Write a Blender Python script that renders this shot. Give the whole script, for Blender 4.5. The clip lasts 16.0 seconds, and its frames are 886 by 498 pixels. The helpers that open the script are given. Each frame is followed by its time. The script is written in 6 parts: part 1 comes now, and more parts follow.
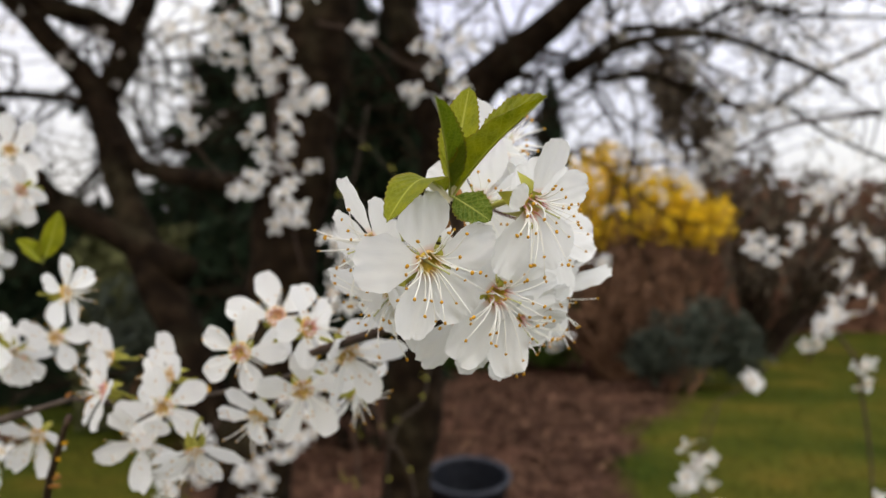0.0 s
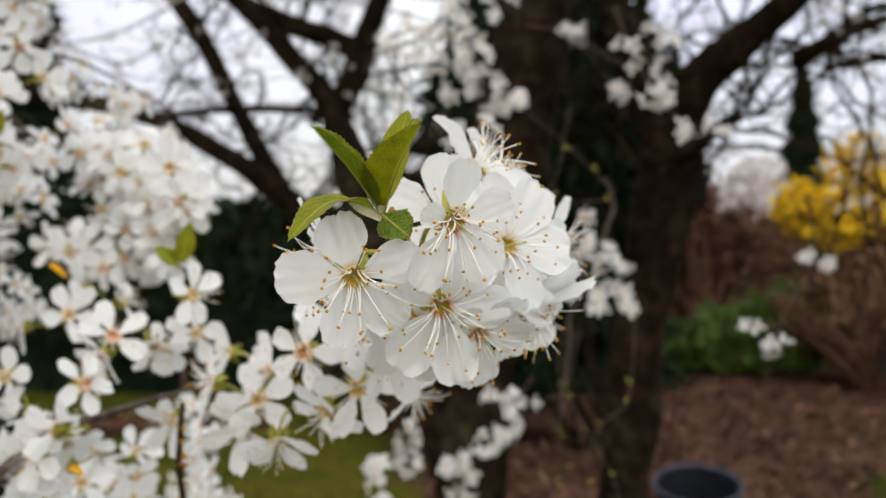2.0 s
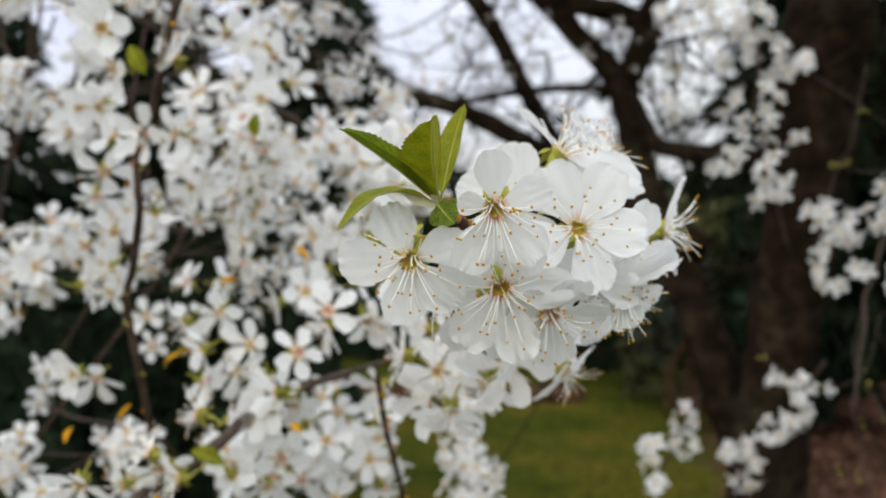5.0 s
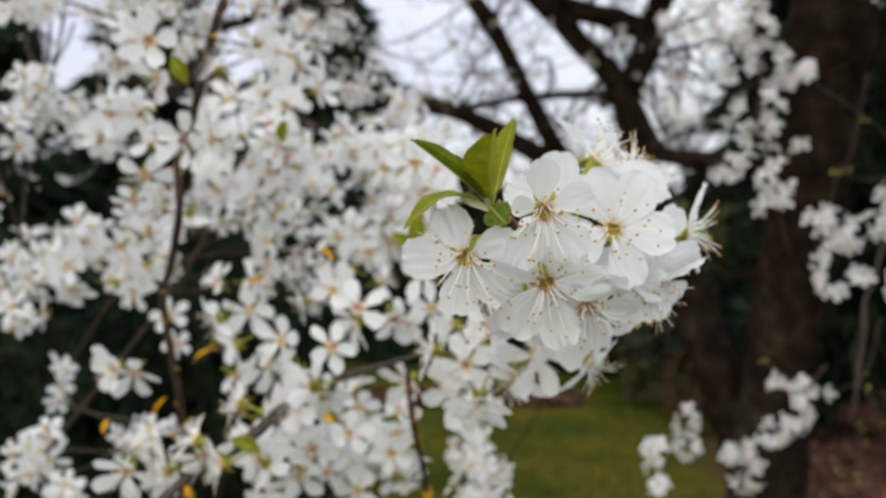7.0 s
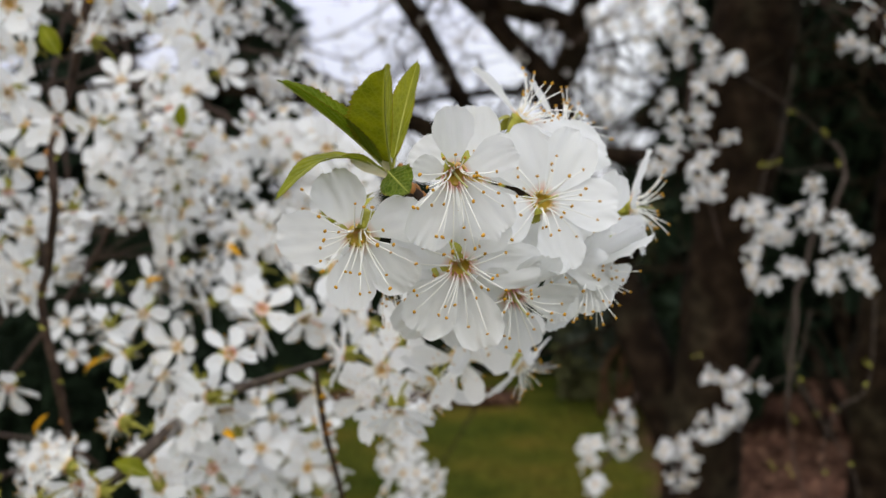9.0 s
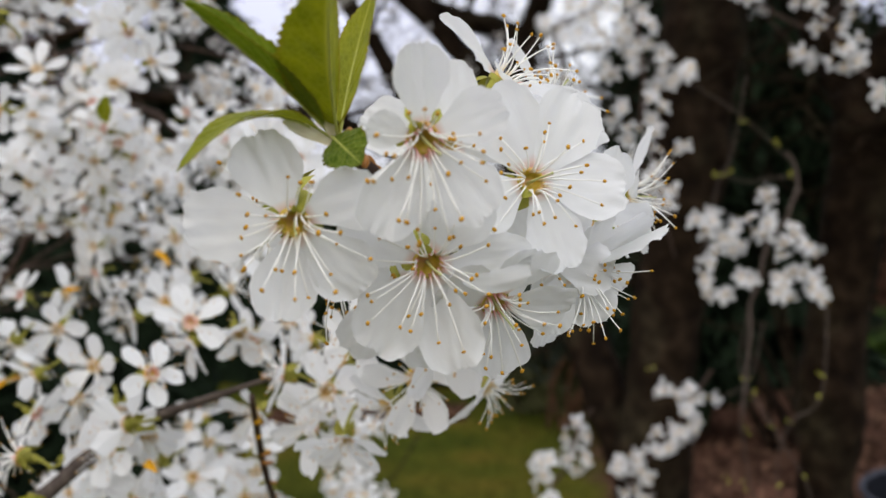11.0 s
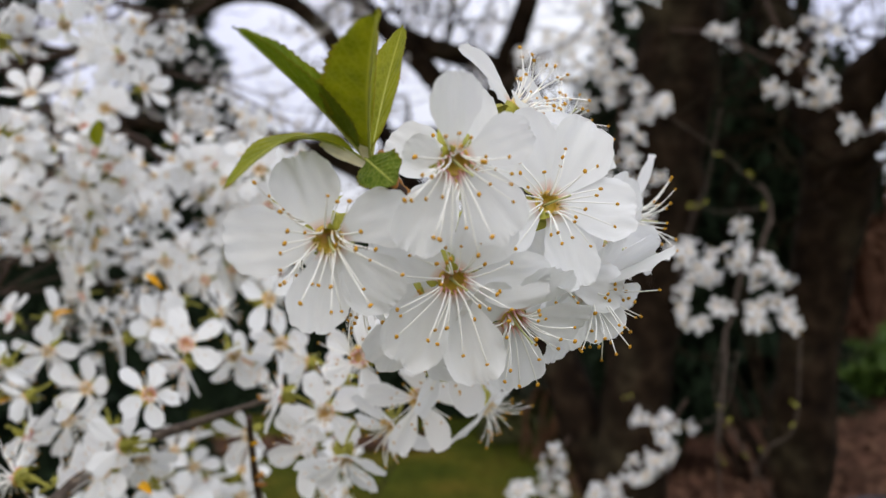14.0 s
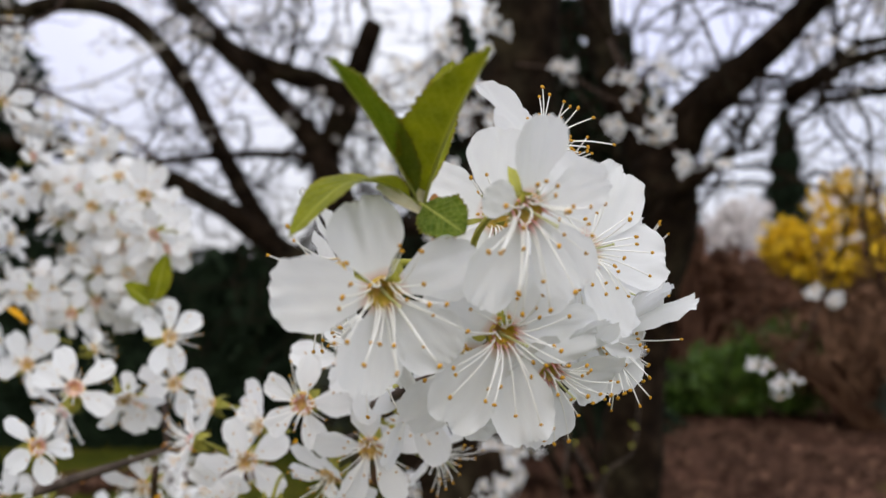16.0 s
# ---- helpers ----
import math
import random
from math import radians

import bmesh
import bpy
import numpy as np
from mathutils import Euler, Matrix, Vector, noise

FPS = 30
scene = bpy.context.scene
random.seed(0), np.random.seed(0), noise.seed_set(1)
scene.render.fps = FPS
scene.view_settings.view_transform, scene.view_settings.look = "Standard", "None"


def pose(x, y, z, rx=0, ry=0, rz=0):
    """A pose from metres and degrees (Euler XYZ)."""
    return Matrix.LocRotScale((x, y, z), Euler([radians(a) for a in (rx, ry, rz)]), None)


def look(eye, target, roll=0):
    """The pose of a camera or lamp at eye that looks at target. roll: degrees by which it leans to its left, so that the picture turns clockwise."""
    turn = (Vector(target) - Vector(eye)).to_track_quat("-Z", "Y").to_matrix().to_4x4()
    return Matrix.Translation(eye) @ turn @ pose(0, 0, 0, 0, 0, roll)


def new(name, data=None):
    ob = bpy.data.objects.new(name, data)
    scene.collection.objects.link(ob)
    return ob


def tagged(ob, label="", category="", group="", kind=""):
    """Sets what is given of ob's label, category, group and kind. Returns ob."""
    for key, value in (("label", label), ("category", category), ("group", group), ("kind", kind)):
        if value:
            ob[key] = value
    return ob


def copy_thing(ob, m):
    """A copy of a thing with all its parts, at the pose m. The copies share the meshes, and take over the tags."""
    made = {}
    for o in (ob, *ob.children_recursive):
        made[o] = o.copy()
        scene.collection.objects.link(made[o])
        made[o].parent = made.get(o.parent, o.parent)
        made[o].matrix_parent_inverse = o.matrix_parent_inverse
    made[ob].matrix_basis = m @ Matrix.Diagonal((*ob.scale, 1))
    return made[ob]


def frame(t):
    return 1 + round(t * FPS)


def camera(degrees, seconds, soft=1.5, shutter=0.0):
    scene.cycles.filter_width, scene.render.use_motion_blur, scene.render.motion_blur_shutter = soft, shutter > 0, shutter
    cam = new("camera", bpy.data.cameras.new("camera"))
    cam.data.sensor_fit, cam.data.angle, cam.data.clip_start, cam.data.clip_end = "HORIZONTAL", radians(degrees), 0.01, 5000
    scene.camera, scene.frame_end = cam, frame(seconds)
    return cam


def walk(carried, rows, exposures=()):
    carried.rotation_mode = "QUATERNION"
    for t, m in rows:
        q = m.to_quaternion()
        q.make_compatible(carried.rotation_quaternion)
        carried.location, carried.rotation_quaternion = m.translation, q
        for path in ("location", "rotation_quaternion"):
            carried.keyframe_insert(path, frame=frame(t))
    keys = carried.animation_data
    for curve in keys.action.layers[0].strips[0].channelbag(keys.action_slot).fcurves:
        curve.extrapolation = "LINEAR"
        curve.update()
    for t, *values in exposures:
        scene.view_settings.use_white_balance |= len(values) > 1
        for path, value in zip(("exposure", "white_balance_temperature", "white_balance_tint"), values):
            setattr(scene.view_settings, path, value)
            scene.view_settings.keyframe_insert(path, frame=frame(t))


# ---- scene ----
cam = camera(53.1, 16.0, soft=1.5)
cam.data.dof.use_dof = True
cam.data.dof.focus_distance = 0.140
cam.data.dof.aperture_fstop = 23.5
# seconds, eye, yaw, pitch, roll
PATH = [
    (0, 0.00000, 0.00000, 1.20000, -0.000, 0.000, 0.000),
    (0.5, 0.01582, 0.00119, 1.19790, 2.903, -0.474, -0.086),
    (1, 0.03002, -0.00449, 1.19760, 7.868, -0.330, 0.038),
    (1.5, 0.04162, -0.00344, 1.19946, 11.754, -0.366, -0.015),
    (2, 0.05368, -0.00136, 1.20277, 15.307, -0.055, -0.061),
    (2.5, 0.06225, 0.00723, 1.20104, 19.553, -0.583, -0.031),
    (3, 0.08269, 0.02165, 1.20313, 23.886, -0.646, -0.542),
    (3.5, 0.10844, 0.02572, 1.20396, 28.218, -1.284, -0.594),
    (4, 0.11523, 0.02127, 1.20379, 30.657, -1.092, -0.769),
    (4.5, 0.10566, 0.01560, 1.20181, 33.159, -1.473, -0.682),
    (5, 0.10029, 0.00796, 1.20390, 34.844, -1.327, -1.071),
    (5.2, 0.09668, 0.00391, 1.20247, 35.472, -1.386, -1.274),
    (7.3, 0.10308, -0.01592, 1.20303, 34.410, -1.059, -0.517),
    (7.5, 0.10311, -0.00920, 1.20179, 33.464, -1.375, -0.579),
    (8, 0.09954, 0.00848, 1.20021, 31.446, -1.583, -1.159),
    (8.5, 0.09207, 0.02001, 1.19728, 30.907, -1.359, -1.444),
    (8.7, 0.09003, 0.01989, 1.19800, 30.820, -1.181, -1.517),
    (11, 0.06626, 0.05198, 1.19435, 27.127, -0.234, -1.614),
    (11.5, 0.06701, 0.05133, 1.19440, 26.809, 0.133, -1.612),
    (12, 0.06654, 0.04622, 1.19476, 26.577, 1.436, -1.747),
    (12.5, 0.06319, 0.04605, 1.19350, 26.108, 1.268, -1.527),
    (13, 0.06367, 0.04670, 1.19363, 25.825, 1.473, -1.456),
    (13.5, 0.06448, 0.04651, 1.19300, 25.589, 1.626, -1.444),
    (14, 0.06257, 0.04323, 1.19289, 25.377, 1.604, -1.215),
    (14.5, 0.05248, 0.04768, 1.19370, 23.291, 2.138, -1.474),
    (15, 0.04462, 0.05240, 1.19611, 20.969, 2.846, -1.854),
    (15.5, 0.03836, 0.05241, 1.19729, 16.985, 2.790, -1.466),
    (16, 0.03172, 0.04159, 1.19740, 14.487, 2.934, -1.152),
]
walk(cam, [(t, pose(x, y, z, 90 + pitch, 0, yaw) @ pose(0, 0, 0, 0, 0, roll)) for t, x, y, z, yaw, pitch, roll in PATH],
     exposures=[(0, 0.03, 7200, 6.5), (1.5, 0.04, 7150, 4.5), (3.5, 0.02, 7060, 5.5), (5, -0.01, 6850, 2.5), (8, -0.07, 6830, 4), (11, -0.10, 6770, 7), (13.5, -0.10, 6720, 7.5), (16, -0.10, 6720, 8)])

# ---- world and light: an overcast spring evening ----
GROUND = 0.08
world = bpy.data.worlds.new("overcast_sky")
scene.world = world
world.use_nodes = True
wn, wl = world.node_tree.nodes, world.node_tree.links
sky = wn.new("ShaderNodeTexSky")
sky.sky_type, sky.sun_disc = "NISHITA", False
sky.sun_elevation, sky.sun_rotation = radians(28), radians(200)
sky.dust_density = 3.0
cover = wn.new("ShaderNodeTexNoise")
cover.inputs["Scale"].default_value = 2.5
cover.inputs["Detail"].default_value = 4
geo = wn.new("ShaderNodeTexCoord")
wl.new(geo.outputs["Generated"], cover.inputs["Vector"])
sep = wn.new("ShaderNodeSeparateXYZ")
wl.new(geo.outputs["Generated"], sep.inputs[0])
# cloud brightness grows from the horizon to the zenith
rise = wn.new("ShaderNodeMapRange")
rise.inputs["From Min"].default_value, rise.inputs["From Max"].default_value = 0.0, 1.0
rise.inputs["To Min"].default_value, rise.inputs["To Max"].default_value = 0.98, 2.75
wl.new(sep.outputs["Z"], rise.inputs["Value"])
ramp = wn.new("ShaderNodeValToRGB")
ramp.color_ramp.elements[0].position, ramp.color_ramp.elements[0].color = 0.35, (0.78, 0.79, 1.0, 1)
ramp.color_ramp.elements[1].position, ramp.color_ramp.elements[1].color = 0.65, (0.978, 0.975, 1.02, 1)
wl.new(cover.outputs["Fac"], ramp.inputs["Fac"])
cloud = wn.new("ShaderNodeVectorMath")
cloud.operation = "SCALE"
wl.new(rise.outputs["Result"], cloud.inputs["Scale"])
low = wn.new("ShaderNodeMix")
low.data_type, low.blend_type = "RGBA", "MULTIPLY"
low.inputs["B"].default_value = (0.99, 0.975, 1.035, 1)
near_ground = wn.new("ShaderNodeMapRange")
near_ground.inputs["From Min"].default_value, near_ground.inputs["From Max"].default_value = 0.15, 0.5
near_ground.inputs["To Min"].default_value, near_ground.inputs["To Max"].default_value = 1.0, 0.0
wl.new(sep.outputs["Z"], near_ground.inputs["Value"])
wl.new(near_ground.outputs["Result"], low.inputs["Factor"])
wl.new(ramp.outputs["Color"], low.inputs["A"])
wl.new(low.outputs["Result"], cloud.inputs[0])
thin = wn.new("ShaderNodeVectorMath")
thin.operation = "SCALE"
thin.inputs["Scale"].default_value = 0.06
wl.new(sky.outputs["Color"], thin.inputs[0])
both = wn.new("ShaderNodeVectorMath")
wl.new(cloud.outputs[0], both.inputs[0])
wl.new(thin.outputs[0], both.inputs[1])
wl.new(both.outputs[0], wn["Background"].inputs["Color"])
wn["Background"].inputs["Strength"].default_value = 0.70

sun_data = bpy.data.lights.new("sun", "SUN")
sun_data.energy, sun_data.angle, sun_data.color = 1.1, radians(40), (1.0, 0.985, 0.97)
sun = new("sun", sun_data)
sun.matrix_world = look((1.7, -1.6, 3.1), (0, 0, 1.2))


# ---- materials ----
def material(name, rough=0.6, spec=0.3):
    m = bpy.data.materials.new(name)
    m.use_nodes = True
    b = m.node_tree.nodes["Principled BSDF"]
    b.inputs["Roughness"].default_value = rough
    b.inputs["Specular IOR Level"].default_value = spec
    return m, m.node_tree.nodes, m.node_tree.links, b


def noise_node(n, l, scale, detail=3.0, coord="Object"):
    t = n.new("ShaderNodeTexNoise")
    t.inputs["Scale"].default_value, t.inputs["Detail"].default_value = scale, detail
    c = n.new("ShaderNodeTexCoord")
    l.new(c.outputs[coord], t.inputs["Vector"])
    return t


def ramp_node(n, l, source, stops):
    r = n.new("ShaderNodeValToRGB")
    e = r.color_ramp.elements
    while len(e) < len(stops):
        e.new(0.5)
    for k, (p, c) in enumerate(stops):
        e[k].position, e[k].color = p, (*c, 1)
    l.new(source, r.inputs["Fac"])
    return r


def bump_node(n, l, b, source, strength, distance):
    u = n.new("ShaderNodeBump")
    u.inputs["Strength"].default_value, u.inputs["Distance"].default_value = strength, distance
    l.new(source, u.inputs["Height"])
    l.new(u.outputs["Normal"], b.inputs["Normal"])
    return u


def mottled(name, stops, scale, rough=0.8, spec=0.2, bump=0.5, distance=0.002, detail=6.0):
    m, n, l, b = material(name, rough, spec)
    t = noise_node(n, l, scale, detail)
    r = ramp_node(n, l, t.outputs["Fac"], stops)
    l.new(r.outputs["Color"], b.inputs["Base Color"])
    if bump:
        bump_node(n, l, b, t.outputs["Fac"], bump, distance)
    return m


def thin_sheet(name, build, share, glow):
    """A leaf-like material: a principled surface mixed with light that passes through it."""
    m, n, l, b = material(name, 0.55, 0.25)
    colour = build(n, l, b)
    t = n.new("ShaderNodeBsdfTranslucent")
    tint = n.new("ShaderNodeMix")
    tint.data_type, tint.blend_type = "RGBA", "MULTIPLY"
    tint.inputs["Factor"].default_value = 1.0
    l.new(colour, tint.inputs["A"])
    tint.inputs["B"].default_value = (*glow, 1)
    l.new(tint.outputs["Result"], t.inputs["Color"])
    mix = n.new("ShaderNodeMixShader")
    mix.inputs["Fac"].default_value = share
    l.new(b.outputs[0], mix.inputs[1])
    l.new(t.outputs[0], mix.inputs[2])
    l.new(mix.outputs[0], n["Material Output"].inputs["Surface"])
    return m


def petal_look(n, l, b):
    uv = n.new("ShaderNodeUVMap")
    # fine veins that run from the claw to the rim
    sepa = n.new("ShaderNodeSeparateXYZ")
    l.new(uv.outputs[0], sepa.inputs[0])
    stretch = n.new("ShaderNodeMapping")
    stretch.inputs["Scale"].default_value = (2.2, 26.0, 1.0)
    l.new(uv.outputs[0], stretch.inputs["Vector"])
    veins = n.new("ShaderNodeTexNoise")
    veins.inputs["Scale"].default_value, veins.inputs["Detail"].default_value = 1.0, 2.0
    l.new(stretch.outputs[0], veins.inputs["Vector"])
    base = ramp_node(n, l, sepa.outputs["X"], [(0.0, (0.70, 0.40, 0.31)), (0.06, (0.84, 0.68, 0.62)), (0.15, (0.888, 0.901, 0.912))])
    grain = ramp_node(n, l, veins.outputs["Fac"], [(0.3, (0.975, 0.972, 0.98)), (0.7, (1, 1, 1))])
    tint = n.new("ShaderNodeMix")
    tint.data_type, tint.blend_type = "RGBA", "MULTIPLY"
    tint.inputs["Factor"].default_value = 1.0
    l.new(base.outputs["Color"], tint.inputs["A"])
    l.new(grain.outputs["Color"], tint.inputs["B"])
    l.new(tint.outputs["Result"], b.inputs["Base Color"])
    bump_node(n, l, b, veins.outputs["Fac"], 0.12, 0.0003)
    return tint.outputs["Result"]


def leaf_look(low, high, vein, net=0.5):
    def build(n, l, b):
        uv = n.new("ShaderNodeUVMap")
        sepa = n.new("ShaderNodeSeparateXYZ")
        l.new(uv.outputs[0], sepa.inputs[0])
        off = n.new("ShaderNodeMath")
        off.operation = "ABSOLUTE"
        l.new(sepa.outputs["Y"], off.inputs[0])
        # side veins: stripes slanting away from the midrib
        slant = n.new("ShaderNodeMath")
        slant.operation, slant.inputs[1].default_value = "MULTIPLY_ADD", -0.30
        l.new(off.outputs[0], slant.inputs[0])
        l.new(sepa.outputs["X"], slant.inputs[2])
        wave = n.new("ShaderNodeMath")
        wave.operation, wave.inputs[1].default_value = "MULTIPLY", 58.0
        l.new(slant.outputs[0], wave.inputs[0])
        sine = n.new("ShaderNodeMath")
        sine.operation = "SINE"
        l.new(wave.outputs[0], sine.inputs[0])
        mott = noise_node(n, l, 230.0, 5.0)
        col = ramp_node(n, l, mott.outputs["Fac"], [(0.3, low), (0.7, high)])
        rib = n.new("ShaderNodeMapRange")
        rib.inputs["From Min"].default_value, rib.inputs["From Max"].default_value = 0.02, 0.09
        rib.inputs["To Min"].default_value, rib.inputs["To Max"].default_value = 0.85, 0.0
        l.new(off.outputs[0], rib.inputs["Value"])
        side = n.new("ShaderNodeMapRange")
        side.inputs["From Min"].default_value, side.inputs["From Max"].default_value = 0.86, 1.0
        side.inputs["To Min"].default_value, side.inputs["To Max"].default_value = 0.0, 0.35 * net
        l.new(sine.outputs[0], side.inputs["Value"])
        both_v = n.new("ShaderNodeMath")
        both_v.operation = "MAXIMUM"
        l.new(rib.outputs[0], both_v.inputs[0])
        l.new(side.outputs[0], both_v.inputs[1])
        # a fine net of veins between them
        cells = n.new("ShaderNodeTexVoronoi")
        cells.feature = "DISTANCE_TO_EDGE"
        cells.inputs["Scale"].default_value = 1100.0
        where = n.new("ShaderNodeTexCoord")
        l.new(where.outputs["Object"], cells.inputs["Vector"])
        mesh = n.new("ShaderNodeMapRange")
        mesh.inputs["From Min"].default_value, mesh.inputs["From Max"].default_value = 0.02, 0.16
        mesh.inputs["To Min"].default_value, mesh.inputs["To Max"].default_value = 0.30 * net, 0.0
        l.new(cells.outputs["Distance"], mesh.inputs["Value"])
        netted = n.new("ShaderNodeMath")
        netted.operation = "MAXIMUM"
        l.new(both_v.outputs[0], netted.inputs[0])
        l.new(mesh.outputs[0], netted.inputs[1])
        mix = n.new("ShaderNodeMix")
        mix.data_type = "RGBA"
        l.new(netted.outputs[0], mix.inputs["Factor"])
        l.new(col.outputs["Color"], mix.inputs["A"])
        mix.inputs["B"].default_value = (*vein, 1)
        # the toothed margin is tinged russet
        brink = n.new("ShaderNodeMapRange")
        brink.inputs["From Min"].default_value, brink.inputs["From Max"].default_value = 0.88, 1.0
        brink.inputs["To Min"].default_value, brink.inputs["To Max"].default_value = 0.0, 0.55
        l.new(off.outputs[0], brink.inputs["Value"])
        edge = n.new("ShaderNodeMix")
        edge.data_type = "RGBA"
        l.new(brink.outputs[0], edge.inputs["Factor"])
        l.new(mix.outputs["Result"], edge.inputs["A"])
        edge.inputs["B"].default_value = (0.24, 0.15, 0.03, 1)
        l.new(edge.outputs["Result"], b.inputs["Base Color"])
        b.inputs["Roughness"].default_value, b.inputs["Specular IOR Level"].default_value = 0.50, 0.16
        rough = n.new("ShaderNodeMath")
        rough.operation, rough.inputs[1].default_value = "MULTIPLY_ADD", 1.6
        l.new(mott.outputs["Fac"], rough.inputs[0])
        l.new(sine.outputs[0], rough.inputs[2])
        bump_node(n, l, b, rough.outputs[0], 0.25, 0.0003)
        return edge.outputs["Result"]
    return build


M_PETAL = thin_sheet("petal_white", petal_look, 0.45, (1.0, 1.0, 1.0))
M_LEAF = thin_sheet("leaf_yellow_green", leaf_look((0.14, 0.165, 0.006), (0.265, 0.28, 0.010), (0.44, 0.45, 0.09)), 0.42, (1.0, 1.0, 0.5))
M_LEAF_SMALL = thin_sheet("leaf_deep_green", leaf_look((0.060, 0.105, 0.008), (0.115, 0.17, 0.013), (0.36, 0.40, 0.10), 0.85), 0.25, (1.0, 1.1, 0.5))
M_LEAF_DARK = thin_sheet("leaf_green", leaf_look((0.10, 0.15, 0.010), (0.17, 0.22, 0.014), (0.38, 0.42, 0.10)), 0.30, (1.0, 1.1, 0.5))


def filament(name, foot):
    m, n, l, b = material(name, 0.4, 0.4)
    uv = n.new("ShaderNodeUVMap")
    s = n.new("ShaderNodeSeparateXYZ")
    l.new(uv.outputs[0], s.inputs[0])
    r = ramp_node(n, l, s.outputs["X"], [(0.0, foot), (0.12, foot), (0.34, (0.93, 0.93, 0.90))])
    l.new(r.outputs["Color"], b.inputs["Base Color"])
    return m


M_FILAMENT = filament("stamen_white", (0.74, 0.58, 0.30))
M_FILAMENT_PINK = filament("stamen_pink_foot", (0.72, 0.31, 0.29))
M_ANTHER = mottled("anther_gold", [(0.3, (0.36, 0.165, 0.012)), (0.7, (0.62, 0.33, 0.03))], 900, 0.7, 0.2, 0.4, 0.0002)
M_CALYX = mottled("calyx_green", [(0.3, (0.26, 0.26, 0.028)), (0.7, (0.44, 0.42, 0.07))], 350, 0.55, 0.3, 0.2, 0.0003)
M_STALK = mottled("stalk_olive", [(0.3, (0.17, 0.165, 0.022)), (0.7, (0.31, 0.29, 0.05))], 350, 0.6, 0.25, 0.2, 0.0003)
M_RIB = mottled("leaf_rib", [(0.3, (0.36, 0.39, 0.08)), (0.7, (0.48, 0.50, 0.14))], 300, 0.5, 0.3, 0)
M_HEART = mottled("flower_heart", [(0.34, (0.48, 0.32, 0.05)), (0.52, (0.64, 0.41, 0.10)), (0.72, (0.74, 0.46, 0.22))], 600, 0.4, 0.5, 0.2, 0.0002)
M_CUP = mottled("nectar_cup", [(0.32, (0.36, 0.28, 0.022)), (0.5, (0.60, 0.44, 0.05)), (0.70, (0.76, 0.46, 0.26))], 600, 0.35, 0.5, 0.2, 0.0002)
M_PISTIL = mottled("pistil_green", [(0.3, (0.42, 0.44, 0.16)), (0.7, (0.58, 0.58, 0.30))], 500, 0.4, 0.4, 0)
M_PINK = mottled("heart_pink", [(0.3, (0.62, 0.33, 0.16)), (0.7, (0.76, 0.52, 0.30))], 500, 0.5, 0.4, 0.2, 0.0002)
M_BUD = mottled("bud_scale_brown", [(0.3, (0.15, 0.055, 0.014)), (0.7, (0.40, 0.17, 0.03))], 400, 0.5, 0.3, 0.4, 0.0004)
M_TWIG = mottled("twig_bark", [(0.3, (0.020, 0.011, 0.008)), (0.6, (0.055, 0.032, 0.022)), (0.8, (0.12, 0.085, 0.065))], 260, 0.75, 0.3, 0.6, 0.0008)
M_TWIG_GREY = mottled("twig_grey_bark", [(0.3, (0.035, 0.026, 0.021)), (0.6, (0.085, 0.066, 0.054)), (0.8, (0.15, 0.13, 0.11))], 220, 0.85, 0.2, 0.7, 0.0008)
M_BRACT = mottled("bract_cream", [(0.30, (0.40, 0.20, 0.07)), (0.38, (0.66, 0.60, 0.40)), (0.7, (0.80, 0.78, 0.62))], 240, 0.6, 0.2, 0.2, 0.0002)
M_LICHEN = mottled("lichen_orange", [(0.3, (0.42, 0.19, 0.008)), (0.7, (0.66, 0.36, 0.02))], 500, 0.9, 0.1, 0.7, 0.0006)


def bark_material():
    """Dark furrowed bark with paler weathered plates and grey-green lichen."""
    m, n, l, b = material("tree_bark", 0.95, 0.06)
    fine = noise_node(n, l, 24.0, 9.0)
    broad = noise_node(n, l, 5.0, 5.0)
    dark = ramp_node(n, l, fine.outputs["Fac"], [(0.25, (0.003, 0.002, 0.0015)), (0.5, (0.012, 0.0075, 0.0045)), (0.75, (0.032, 0.021, 0.013)), (0.9, (0.065, 0.052, 0.034))])
    crust = ramp_node(n, l, fine.outputs["Fac"], [(0.3, (0.014, 0.011, 0.006)), (0.7, (0.060, 0.052, 0.031))])
    where = ramp_node(n, l, broad.outputs["Fac"], [(0.50, (0, 0, 0)), (0.66, (0.6, 0.6, 0.6))])
    mix = n.new("ShaderNodeMix")
    mix.data_type = "RGBA"
    l.new(where.outputs["Color"], mix.inputs["Factor"])
    l.new(dark.outputs["Color"], mix.inputs["A"])
    l.new(crust.outputs["Color"], mix.inputs["B"])
    l.new(mix.outputs["Result"], b.inputs["Base Color"])
    bump_node(n, l, b, fine.outputs["Fac"], 1.0, 0.02)
    return m


M_BARK = bark_material()
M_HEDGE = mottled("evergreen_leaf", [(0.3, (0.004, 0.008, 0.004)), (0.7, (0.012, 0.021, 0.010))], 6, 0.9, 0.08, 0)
M_MOUND = mottled("box_green", [(0.3, (0.030, 0.066, 0.006)), (0.7, (0.085, 0.150, 0.016))], 8, 0.6, 0.3, 0)
M_OLIVE = mottled("olive_leaf", [(0.3, (0.045, 0.050, 0.018)), (0.7, (0.12, 0.125, 0.055))], 5, 0.8, 0.15, 0)
M_GREYBUSH = mottled("grey_leaf", [(0.3, (0.018, 0.025, 0.018)), (0.7, (0.046, 0.056, 0.040))], 8, 0.7, 0.2, 0)
